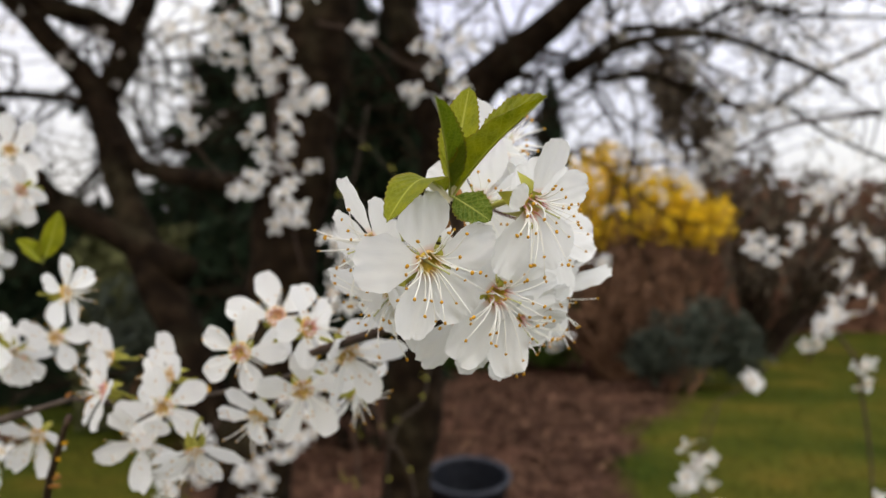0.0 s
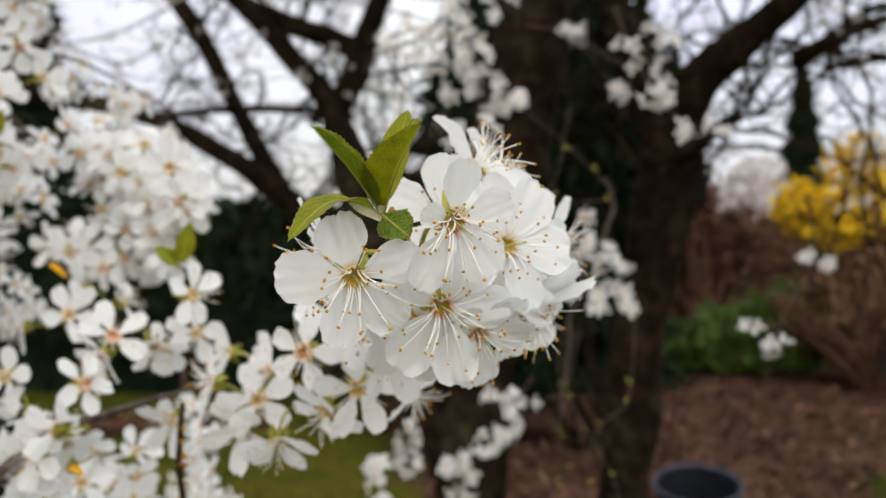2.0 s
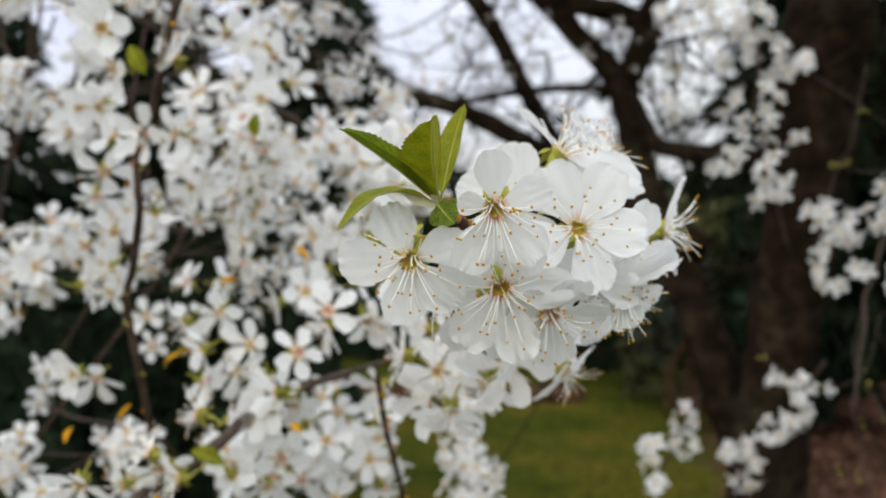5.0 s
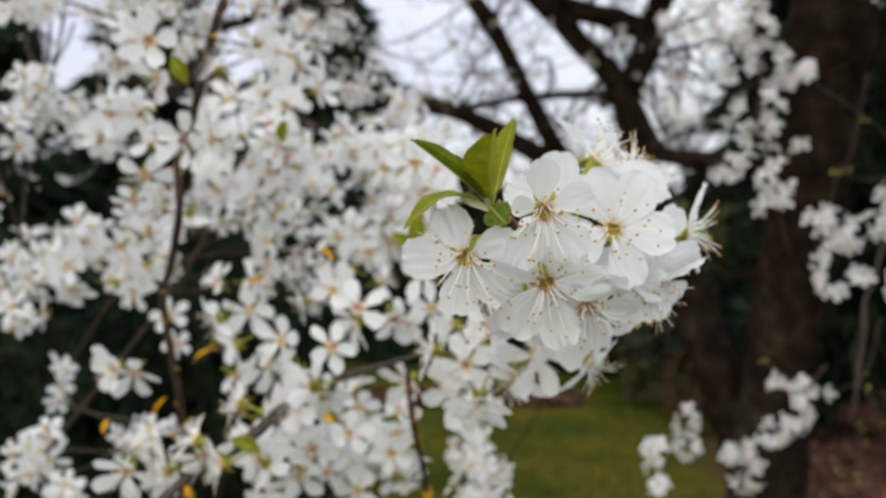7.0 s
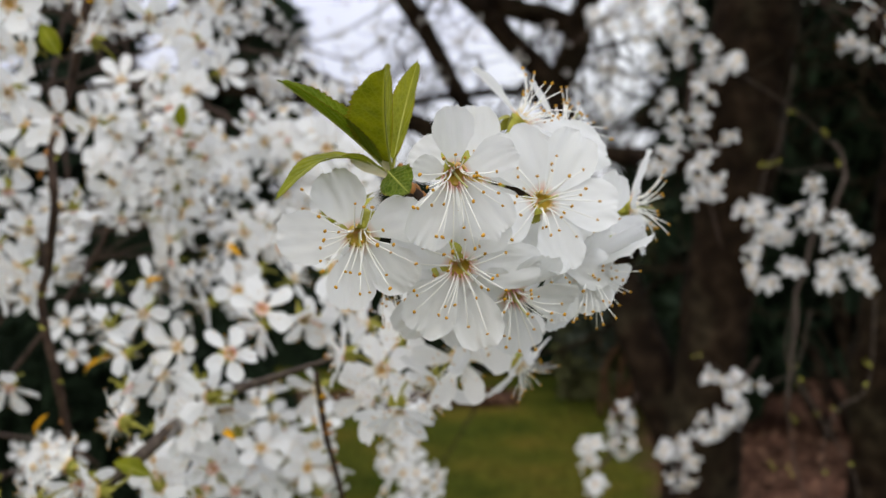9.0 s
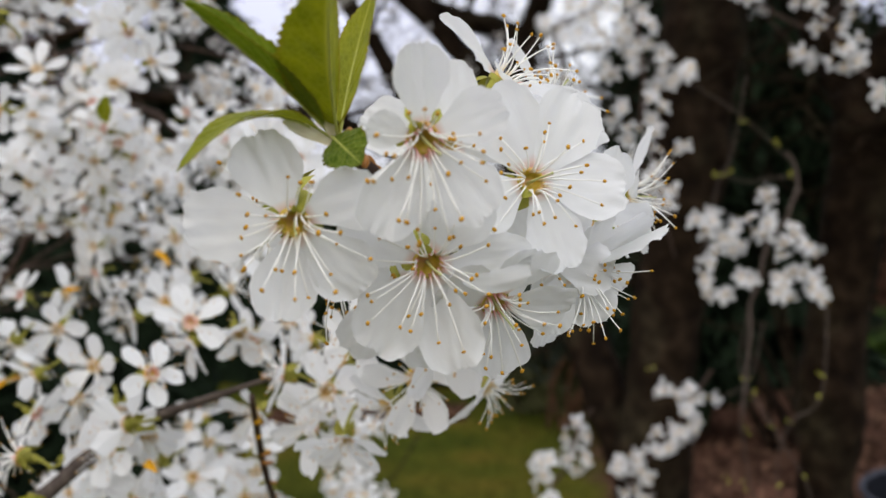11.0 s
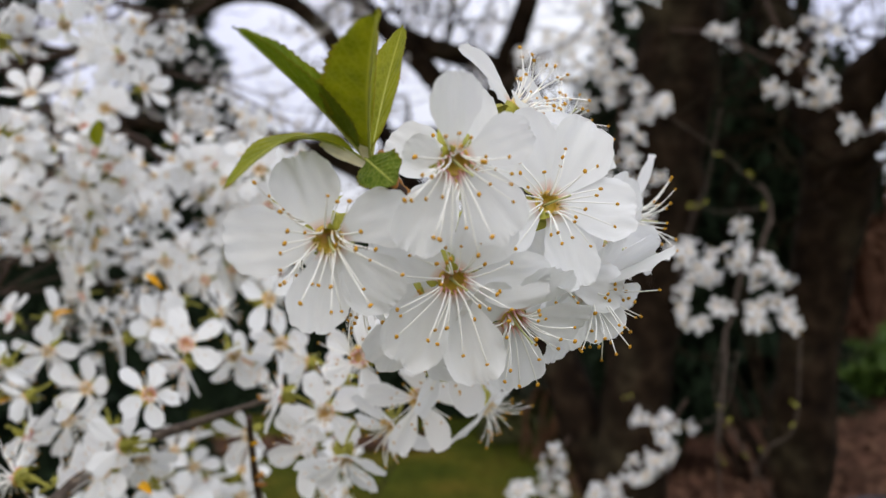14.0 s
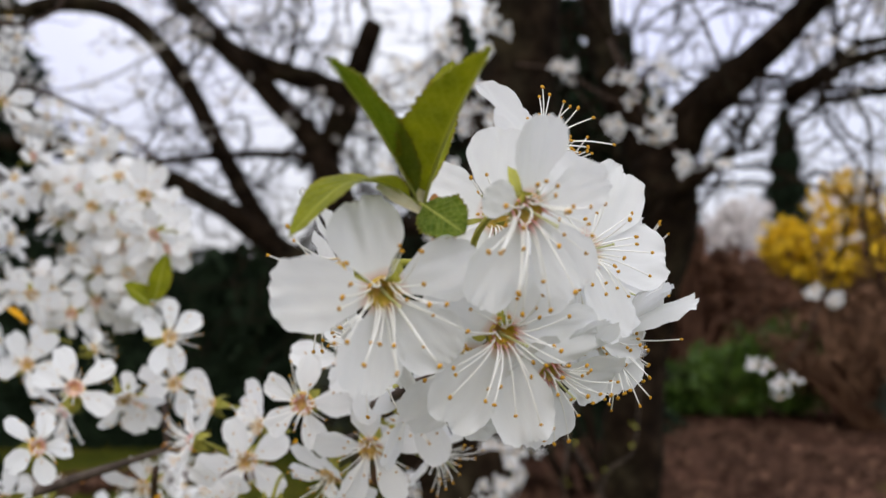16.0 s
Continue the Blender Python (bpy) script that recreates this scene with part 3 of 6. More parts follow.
LIMB_D = [(-0.604, 2.109, 1.145, 0.0351), (-0.806, 2.17, 1.242, 0.0337), (-0.993, 2.234, 1.331, 0.0321), (-1.127, 2.206, 1.431, 0.0290), (-1.322, 2.166, 1.545, 0.0255), (-1.472, 2.136, 1.591, 0.0235), (-1.622, 2.105, 1.622, 0.0220), (-2.071, 2.012, 1.691, 0.0180)]
LIMB_E = [(-1.005, 2.231, 1.342, 0.0275), (-1.153, 2.304, 1.536, 0.0279), (-1.239, 2.287, 1.711, 0.0263), (-1.312, 2.290, 1.835, 0.0270), (-1.430, 2.300, 1.975, 0.0275), (-1.552, 2.300, 2.060, 0.0275), (-1.705, 2.300, 2.094, 0.0270), (-1.880, 2.300, 2.080, 0.0260), (-2.195, 2.300, 2.044, 0.0240), (-2.390, 2.300, 2.010, 0.0220), (-2.80, 2.300, 1.98, 0.0170)]
LIMB_F = [(-0.4, 2.0, 1.335, 0.028), (-0.515, 2.05, 1.355, 0.0248), (-0.663, 2.15, 1.382, 0.0233), (-0.78, 2.25, 1.424, 0.0229), (-0.867, 2.35, 1.538, 0.021), (-0.959, 2.45, 1.639, 0.0203)]
LIMB_G = [(-0.923, 2.301, 1.584, 0.0125), (-1.045, 2.276, 1.595, 0.0117), (-1.198, 2.244, 1.592, 0.0101), (-1.41, 2.251, 1.587, 0.0088)]
TRUNK_B = [(0.022, 2.179, 1.494, 0.0740), (0.006, 2.174, 1.337, 0.0770), (-0.028, 2.168, 1.16, 0.0668), (-0.059, 2.16, 0.969, 0.0641), (-0.071, 2.157, 0.846, 0.0737), (-0.079, 2.154, 0.71, 0.06), (-0.092, 2.15, 0.56, 0.0648), (-0.105, 2.146, 0.355, 0.0784), (-0.111, 2.143, 0.096, 0.1091)]
LIMB_H = [(0.007, 2.177, 1.46, 0.0648), (0.073, 2.151, 1.575, 0.0535), (0.149, 2.116, 1.645, 0.0444), (0.234, 2.083, 1.71, 0.037), (0.345, 2.055, 1.809, 0.0286), (0.503, 2.038, 1.927, 0.0218)]
LIMB_I = [(0.007, 2.177, 1.467, 0.0546), (-0.062, 2.225, 1.621, 0.0463), (-0.114, 2.266, 1.789, 0.043), (-0.146, 2.312, 2.007, 0.0366)]
LIMB_J = [(-0.013, 2.172, 1.378, 0.03), (0.054, 2.094, 1.42, 0.0222), (0.116, 2.057, 1.462, 0.0166), (0.165, 2.016, 1.489, 0.0149)]
LIMB_K = [(0.776, 1.7, 1.515, 0.0049), (0.684, 1.8, 1.591, 0.0069), (0.552, 1.9, 1.661, 0.0091), (0.403, 2.0, 1.66, 0.0127), (0.289, 2.1, 1.616, 0.0187)]
TWIG_UPRIGHT = [(-0.197, 0.253, 1.312, 0.0017), (-0.202, 0.249, 1.294, 0.0017), (-0.219, 0.252, 1.262, 0.0018), (-0.225, 0.247, 1.236, 0.0018), (-0.225, 0.247, 1.215, 0.0017), (-0.248, 0.26, 1.19, 0.0018), (-0.261, 0.265, 1.172, 0.0018), (-0.267, 0.275, 1.139, 0.0019), (-0.273, 0.285, 1.109, 0.0018), (-0.279, 0.293, 1.079, 0.0017), (-0.266, 0.28, 1.059, 0.0016), (-0.247, 0.26, 1.048, 0.0015)]
TWIG_LOW = [(-0.247, 0.26, 1.048, 0.0024), (-0.192, 0.2, 1.089, 0.0019), (-0.185, 0.214, 1.105, 0.0021), (-0.178, 0.237, 1.115, 0.0025), (-0.175, 0.26, 1.127, 0.0026), (-0.175, 0.282, 1.134, 0.0021), (-0.119, 0.285, 1.152, 0.0008), (-0.097, 0.285, 1.15, 0.0008), (-0.068, 0.272, 1.156, 0.0007), (-0.043, 0.255, 1.164, 0.0007), (-0.033, 0.24, 1.174, 0.0006)]
TWIG_C = [(-0.114, 0.27, 1.149, 0.001), (-0.132, 0.297, 1.121, 0.0012), (-0.142, 0.317, 1.096, 0.0012), (-0.152, 0.337, 1.068, 0.0013)]


def wood(name, rows, parent, sides=14, steps=6, lump=0.16, freq=9.0, mat=None, label=""):
    v = tube(spline(rows, steps), sides, lump, freq)
    return build(name, *v[:2], mat or M_BARK, parent, label)


def spray_rows(rng, start, way, length, radius, bends=7, wander=0.35, sag=0.0):
    p, d = Vector(start), Vector(way).normalized()
    rows = [(*p, radius)]
    for k in range(bends):
        d = (d + Vector((rng.gauss(0, 1), rng.gauss(0, 1), rng.gauss(0, 1))) * wander + Vector((0, 0, -sag))).normalized()
        p = p + d * length / bends
        rows.append((*p, radius * (1 - 0.75 * (k + 1) / bends)))
    return rows


def twigs_on(rng, rows, count, length, up=0.3):
    """Crooked twigs with side twigs along a limb, as one chunk, and places along them where blossoms open."""
    chunks, places = [], []
    path = spline(rows, 4)
    for _ in range(count):
        a = path[rng.randrange(len(path) // 5, len(path))]
        way = Vector((rng.gauss(0, 1), rng.gauss(0, 0.7), rng.gauss(up, 0.8)))
        main = spray_rows(rng, a[:3], way, length * rng.uniform(0.5, 1.2), min(a[3] * 0.45, 0.0055), 9, 0.45)
        chunks.append(tube(main, 5))
        for _ in range(rng.randrange(6, 11)):
            b = main[rng.randrange(1, len(main))]
            sub = spray_rows(rng, b[:3], (rng.gauss(0, 1), rng.gauss(0, 1), rng.gauss(0.2, 1)), length * rng.uniform(0.15, 0.5), b[3] * 0.5 + 0.0008, 6, 0.5)
            chunks.append(tube(sub, 4, cap=False))
            places += [Vector(q[:3]) for q in sub[2:]]
    return joined(chunks), places


def bloom_on(rng, places, share):
    """Small open flowers of five plain petals, in twos and threes, at some of the places."""
    verts, faces = [], []
    for p in places:
        if rng.random() > share:
            continue
        for _ in range(rng.randrange(2, 5)):
            at = p + Vector((rng.gauss(0, 0.012), rng.gauss(0, 0.012), rng.gauss(0, 0.012)))
            m = Matrix.Translation(at) @ Euler((rng.uniform(0, 6.3), rng.uniform(0, 6.3), rng.uniform(0, 6.3))).to_matrix().to_4x4()
            for k in range(5):
                a = radians(72 * k)
                b = len(verts)
                verts += [(m @ Vector((r * math.cos(a + w), r * math.sin(a + w), 0.2 * r))).to_tuple() for r, w in ((0.001, 0.0), (0.008, -0.45), (0.0125, 0.0), (0.008, 0.45))]
                faces.append((b, b + 1, b + 2, b + 3))
    return verts, faces


def plum_tree(name, label, trunk, limbs, seed, twig_count):
    rng = random.Random(seed)
    tree = empty(name, Matrix.Translation((trunk[-1][0], trunk[-1][1], GROUND)))
    tagged(tree, label, "tree", "old plum trees")
    inv = tree.matrix_world.inverted()
    shift = lambda rows: [(*(inv @ Vector(r[:3])), r[3]) for r in rows]
    wood("trunk", shift(trunk), tree, 20, 8, 0.20, 7.0)
    for rows in limbs:
        wood("limb", shift(rows), tree, 12, 6, 0.18, 10.0)
        v, places = twigs_on(rng, shift(rows), twig_count, 0.8)
        tagged(build("twig_tangle", *v[:2], M_BARK, tree), kind="stuff")
        v = bloom_on(rng, [p for p in places if p.z > 1.5 and abs(p.x - 0.1) > 0.28], 0.13)
        tagged(build("twig_bloom", *v, M_PALE, tree, "scattered white blossoms", smooth=False), kind="stuff")
    return tree


LIMB_L = [(0.30, 2.10, 1.62, 0.011), (0.46, 2.18, 1.74, 0.009), (0.62, 2.25, 1.76, 0.008), (0.78, 2.30, 1.84, 0.007), (0.95, 2.35, 1.82, 0.006), (1.35, 2.45, 1.84, 0.004)]
LIMB_M = [(0.35, 2.10, 1.60, 0.009), (0.52, 2.16, 1.62, 0.008), (0.70, 2.20, 1.56, 0.007), (0.86, 2.24, 1.56, 0.006), (1.00, 2.25, 1.48, 0.005), (1.25, 2.20, 1.36, 0.004)]
LIMB_N = [(0.45, 2.04, 1.87, 0.010), (0.62, 2.12, 1.95, 0.008), (0.80, 2.20, 1.96, 0.007), (1.20, 2.30, 2.05, 0.005)]
tree_a = plum_tree("plum_tree", "old plum tree with dark rough bark and spreading limbs", TRUNK_A, [LIMB_A, LIMB_B, LIMB_C, LIMB_D, LIMB_E, LIMB_F, LIMB_G], 11, 9)
tree_b = plum_tree("plum_tree", "knobbly dark plum trunk that parts into two limbs", TRUNK_B, [LIMB_H, LIMB_I, LIMB_J, LIMB_K, LIMB_L, LIMB_M, LIMB_N], 12, 10)


# boughs overhead that carry the hanging sprays and the front twigs
BOUGH_A = [(*TRUNK_A[0][:3], 0.030), (-0.40, 1.75, 2.12, 0.028), (-0.34, 1.40, 2.0, 0.024), (-0.32, 1.1, 1.86, 0.020), (-0.30, 0.8, 1.70, 0.015), (-0.27, 0.55, 1.56, 0.010), (-0.22, 0.40, 1.44, 0.006), (*TWIG_UPRIGHT[0][:3], 0.002)]
BOUGH_B = [(-0.34, 1.40, 2.0, 0.012), (-0.29, 1.28, 1.80, 0.008), (-0.253, 1.214, 1.635, 0.004)]
BOUGH_C = [(-0.34, 1.40, 2.0, 0.012), (-0.18, 1.32, 1.85, 0.008), (-0.04, 1.226, 1.532, 0.003)]
BOUGH_D = [(*LIMB_H[-1][:3], 0.020), (0.88, 1.55, 1.80, 0.012), (0.709, 1.30, 1.317, 0.004)]
for tree, boughs in ((tree_a, (BOUGH_A, BOUGH_B, BOUGH_C)), (tree_b, (BOUGH_D,))):
    back = tree.matrix_world.inverted()
    for rows in boughs:
        wood("bough", [(*(back @ Vector(q[:3])), q[3]) for q in rows], tree, 10, 6, 0.14, 30.0)


# ---- shrubs, hedge and distance ----
def foliage(rng, centre, radii, count, size, long=1.6, shell=0.35):
    verts, faces = [], []
    for _ in range(count):
        while True:
            d = Vector((rng.uniform(-1, 1), rng.uniform(-1, 1), rng.uniform(-1, 1)))
            if shell < d.length < 1:
                break
        lump = 0.8 + 0.45 * noise.noise(d * 2.3 + Vector(centre))
        p = Vector((centre[0] + d.x * radii[0] * lump, centre[1] + d.y * radii[1] * lump, centre[2] + d.z * radii[2] * lump))
        if p.z < GROUND + 0.01:
            continue
        m = Matrix.Translation(p) @ Euler((rng.uniform(0, 6.3), rng.uniform(0, 6.3), rng.uniform(0, 6.3))).to_matrix().to_4x4()
        s = size * rng.uniform(0.6, 1.3)
        b = len(verts)
        verts += [(m @ Vector(q)).to_tuple() for q in ((-s * long, 0, 0), (0, -s * 0.5, s * 0.12), (s * long, 0, 0), (0, s * 0.5, s * 0.12))]
        faces.append((b, b + 1, b + 2, b + 3))
    return verts, faces


def shrub(name, label, category, lumps, count, size, mat, stem_mat, seed, stems=9, kind_of="crown"):
    rng = random.Random(seed)
    c = lumps[0]
    thing = empty(name, Matrix.Translation((c[0], c[1], GROUND)))
    tagged(thing, label, category)
    inv = thing.matrix_world.inverted()
    for lump in lumps:
        v, f = foliage(rng, lump[:3], lump[3:], count, size)
        v = [(inv @ Vector(p)).to_tuple() for p in v]
        tagged(build(kind_of, v, f, mat, thing, smooth=False), kind="stuff")
    for _ in range(stems):
        lump = rng.choice(lumps)
        top = Vector((lump[0] + rng.uniform(-0.7, 0.7) * lump[3], lump[1] + rng.uniform(-0.7, 0.7) * lump[4], lump[2] + rng.uniform(-0.2, 0.5) * lump[5]))
        foot = Vector((c[0] + rng.uniform(-0.25, 0.25) * lump[3], c[1] + rng.uniform(-0.25, 0.25) * lump[4], GROUND - 0.02))
        mid = foot.lerp(top, 0.5) + Vector((rng.uniform(-0.1, 0.1), rng.uniform(-0.1, 0.1), 0.05))
        rows = [(*(inv @ foot), 0.016), (*(inv @ mid), 0.012), (*(inv @ top), 0.006)]
        v = tube(spline(rows, 4), 6)
        build("stem", *v[:2], stem_mat, thing)
    return thing


shrub("forsythia", "forsythia bush in full yellow bloom over bare brown stems", "shrub", [(1.85, 8.0, 1.60, 0.62, 0.5, 0.42), (1.45, 8.1, 1.85, 0.36, 0.35, 0.42), (2.25, 8.0, 1.45, 0.5, 0.4, 0.32), (1.3, 8.0, 1.42, 0.38, 0.3, 0.32), (0.98, 8.1, 1.56, 0.28, 0.3, 0.28)], 560, 0.033, M_FORSYTHIA, M_DRY, 21, 90, "flower_mass")
shrub("dry_shrub", "dry reddish brown shrub with dense bare stems", "shrub", [(1.5, 7.6, 0.78, 0.6, 0.4, 0.55), (1.1, 7.9, 0.65, 0.5, 0.4, 0.45), (1.95, 7.9, 0.75, 0.45, 0.4, 0.5)], 420, 0.035, M_DRY, M_DRY, 22, 190, "dead_foliage")
shrub("grey_bush", "low grey-green bush at the edge of the lawn", "shrub", [(1.82, 6.9, 0.46, 0.36, 0.35, 0.34), (2.15, 7.1, 0.52, 0.34, 0.3, 0.40), (2.40, 7.2, 0.40, 0.30, 0.3, 0.30), (1.62, 7.0, 0.36, 0.24, 0.3, 0.24)], 620, 0.03, M_GREYBUSH, M_DRY, 23, 8)
shrub("box_bush", "rounded bright green bush on the bark bed", "shrub", [(0.44, 8.3, 0.38, 0.50, 0.5, 0.40), (0.95, 8.2, 0.50, 0.62, 0.45, 0.52), (0.05, 8.4, 0.28, 0.40, 0.4, 0.30)], 3200, 0.03, M_MOUND, M_DRY, 24, 8)


def hedge(name, label, a, b, height, thick, count, mat, seed, size=0.05, category="hedge"):
    rng = random.Random(seed)
    a, b = Vector(a), Vector(b)
    along, across = (b - a), Vector((-(b - a).y, (b - a).x, 0)).normalized()
    verts, faces = [], []
    for _ in range(count):
        t, s, h = rng.random(), rng.uniform(-0.5, 0.5), rng.random() ** 0.8
        top = height * (0.9 + 0.2 * noise.noise(Vector((t * 9, seed, 0))))
        p = a + along * t + across * thick * s + Vector((0, 0, GROUND + top * h))
        m = Matrix.Translation(p) @ Euler((rng.uniform(0, 6.3), rng.uniform(0, 6.3), rng.uniform(0, 6.3))).to_matrix().to_4x4()
        k = size * rng.uniform(0.6, 1.5)
        n0 = len(verts)
        verts += [(m @ Vector(q)).to_tuple() for q in ((-k * 1.5, 0, 0), (0, -k * 0.7, 0), (k * 1.5, 0, 0), (0, k * 0.7, 0))]
        faces.append((n0, n0 + 1, n0 + 2, n0 + 3))
    n0 = len(verts)
    for p in (a, b):
        for s in (-0.3, 0.3):
            for z in (0.0, height * 0.82):
                verts.append((p + across * thick * s + Vector((0, 0, GROUND + z))).to_tuple())
    q = n0
    faces += [(q, q + 1, q + 3, q + 2), (q + 4, q + 6, q + 7, q + 5), (q, q + 4, q + 5, q + 1), (q + 2, q + 3, q + 7, q + 6), (q + 1, q + 5, q + 7, q + 3)]
    tagged(build(name, verts, faces, mat, smooth=False), label, category, kind="stuff")


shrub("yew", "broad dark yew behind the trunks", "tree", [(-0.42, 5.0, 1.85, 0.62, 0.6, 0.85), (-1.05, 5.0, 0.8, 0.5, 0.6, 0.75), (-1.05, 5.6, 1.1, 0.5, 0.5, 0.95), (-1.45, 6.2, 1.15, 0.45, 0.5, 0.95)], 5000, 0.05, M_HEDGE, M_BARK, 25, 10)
shrub("small_tree", "small dark twiggy tree beyond the yellow bush", "tree", [(2.46, 9.0, 2.6, 0.42, 0.34, 0.5), (2.3, 9.1, 2.95, 0.34, 0.26, 0.4), (2.75, 9.0, 2.2, 0.3, 0.3, 0.42)], 620, 0.04, M_THICKET, M_BARK, 27, 14)
shrub("blossoming_tree", "distant small tree in pale blossom", "tree", [(1.10, 13.73, 2.10, 0.48, 0.45, 0.55), (0.84, 13.93, 2.06, 0.34, 0.4, 0.5)], 750, 0.045, M_PALE, M_BARK, 30, 8)
shrub("beech", "rust-brown beech bush in dead leaves before the far hedge", "shrub", [(0.20, 10.9, 1.68, 0.32, 0.3, 0.60), (-0.15, 10.9, 1.6, 0.4, 0.3, 0.6), (0.58, 10.9, 1.32, 0.36, 0.3, 0.42)], 1200, 0.045, M_RUST, M_RUST, 36, 24, "dead_foliage")
shrub("thicket", "dark brown thicket of bare twigs beyond the lawn", "shrub", [(3.15, 9.0, 1.42, 0.5, 0.4, 1.0), (3.9, 9.2, 1.28, 0.6, 0.4, 0.95), (4.8, 9.3, 1.22, 0.7, 0.4, 0.92)], 950, 0.04, M_THICKET, M_BARK, 28, 70, "twig_mass")
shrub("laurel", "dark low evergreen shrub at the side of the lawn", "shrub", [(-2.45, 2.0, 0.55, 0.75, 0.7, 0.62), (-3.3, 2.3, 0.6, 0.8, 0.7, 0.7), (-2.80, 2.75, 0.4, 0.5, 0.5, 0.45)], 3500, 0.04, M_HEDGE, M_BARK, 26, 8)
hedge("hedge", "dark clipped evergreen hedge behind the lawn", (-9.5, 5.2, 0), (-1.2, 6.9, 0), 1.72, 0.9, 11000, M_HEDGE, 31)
hedge("hedge", "low olive hedge before the dark one", (-2.25, 5.55, 0), (-1.15, 5.6, 0), 1.36, 0.5, 3200, M_OLIVE, 34, 0.04)
shrub("grey_bush", "grey-green bush before the low hedge", "shrub", [(-1.75, 5.1, 0.72, 0.5, 0.3, 0.42), (-1.3, 5.1, 0.65, 0.4, 0.3, 0.4)], 900, 0.03, M_GREYBUSH, M_DRY, 29, 8)
hedge("mulch_strip", "strip of red-brown bark mulch along the hedge foot", (-4.55, 4.15, 0), (-2.47, 5.26, 0), 0.05, 0.55, 2200, M_CHIP, 35, 0.02, "mulch")
hedge("hedge", "rust-brown beech hedge at the end of the garden", (-1.5, 11.5, 0), (2.4, 11.8, 0), 1.72, 0.8, 4500, M_RUST, 32)
hedge("hedge", "tall brown winter hedge beyond the lawn", (2.5, 11.9, 0), (12, 12.8, 0), 2.25, 1.0, 9500, M_RUST, 33)


def conifer(x, y, height, width, seed, label="tall dark conifer with dense drooping branches"):
    rng = random.Random(seed)
    tree = empty("conifer", Matrix.Translation((x, y, GROUND)))
    tagged(tree, label, "tree", "conifers behind the garden")
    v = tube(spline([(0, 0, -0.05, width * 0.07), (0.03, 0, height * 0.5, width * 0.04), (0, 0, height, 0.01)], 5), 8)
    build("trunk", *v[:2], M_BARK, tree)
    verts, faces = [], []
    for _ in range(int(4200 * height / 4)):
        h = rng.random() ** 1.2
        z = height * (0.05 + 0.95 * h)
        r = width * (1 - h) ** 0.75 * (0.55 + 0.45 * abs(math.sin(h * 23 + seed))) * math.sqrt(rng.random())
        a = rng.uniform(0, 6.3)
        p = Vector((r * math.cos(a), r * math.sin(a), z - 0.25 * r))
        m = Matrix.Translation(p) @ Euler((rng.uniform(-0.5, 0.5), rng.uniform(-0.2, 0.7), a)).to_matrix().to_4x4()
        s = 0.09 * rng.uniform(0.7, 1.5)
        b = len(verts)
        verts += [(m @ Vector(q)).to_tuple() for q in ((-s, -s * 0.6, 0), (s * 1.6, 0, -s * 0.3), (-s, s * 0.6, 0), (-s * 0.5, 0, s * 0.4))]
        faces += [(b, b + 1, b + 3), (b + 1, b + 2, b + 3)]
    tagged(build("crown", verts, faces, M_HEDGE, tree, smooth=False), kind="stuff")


conifer(-1.85, 8.1, 3.7, 1.35, 41)
conifer(-0.78, 7.6, 3.6, 0.85, 42)
conifer(-6.4, 7.2, 4.6, 1.6, 44)
conifer(-8.2, 6.4, 5.0, 1.8, 45)
conifer(-8.4, 4.4, 4.6, 1.7, 49)
conifer(3.1, 25.6, 6.0, 1.2, 47)


def house(x, y):
    thing = empty("house", Matrix.Translation((x, y, GROUND)) @ Matrix.Diagonal((1, 1, 0.72, 1)))
    tagged(thing, "distant house with a red tiled roof", "house")
    v = [(-4, -2, 0), (4, -2, 0), (4, 2, 0), (-4, 2, 0), (-4, -2, 2.0), (4, -2, 2.0), (4, 2, 2.0), (-4, 2, 2.0), (-4, 0, 3.6), (4, 0, 3.6)]
    build("wall", v, [(0, 1, 5, 4), (1, 2, 6, 9, 5), (2, 3, 7, 6), (3, 0, 4, 8, 7)], M_WALL, thing, smooth=False)
    for s in (-1, 1):
        r = [(-4.3, s * 2.3, 1.85), (4.3, s * 2.3, 1.85), (4.3, 0, 3.7), (-4.3, 0, 3.7), (-4.3, s * 2.3, 2.0), (4.3, s * 2.3, 2.0), (4.3, 0, 3.85), (-4.3, 0, 3.85)]
        build("roof", r, [(0, 1, 2, 3), (4, 7, 6, 5), (0, 4, 5, 1), (1, 5, 6, 2), (2, 6, 7, 3), (3, 7, 4, 0)], M_ROOF, thing, "red tiled roof slope", smooth=False)
    for k in range(3):
        px = -2.6 + 2.6 * k
        w = [(px - 0.45, -2.03, 0.8), (px + 0.45, -2.03, 0.8), (px + 0.45, -2.03, 1.7), (px - 0.45, -2.03, 1.7), (px - 0.45, -1.95, 0.8), (px + 0.45, -1.95, 0.8), (px + 0.45, -1.95, 1.7), (px - 0.45, -1.95, 1.7)]
        build("window", w, [(0, 1, 2, 3), (0, 4, 5, 1), (1, 5, 6, 2), (2, 6, 7, 3), (3, 7, 4, 0)], M_PLASTIC, thing, smooth=False)


house(15.6, 27.0)


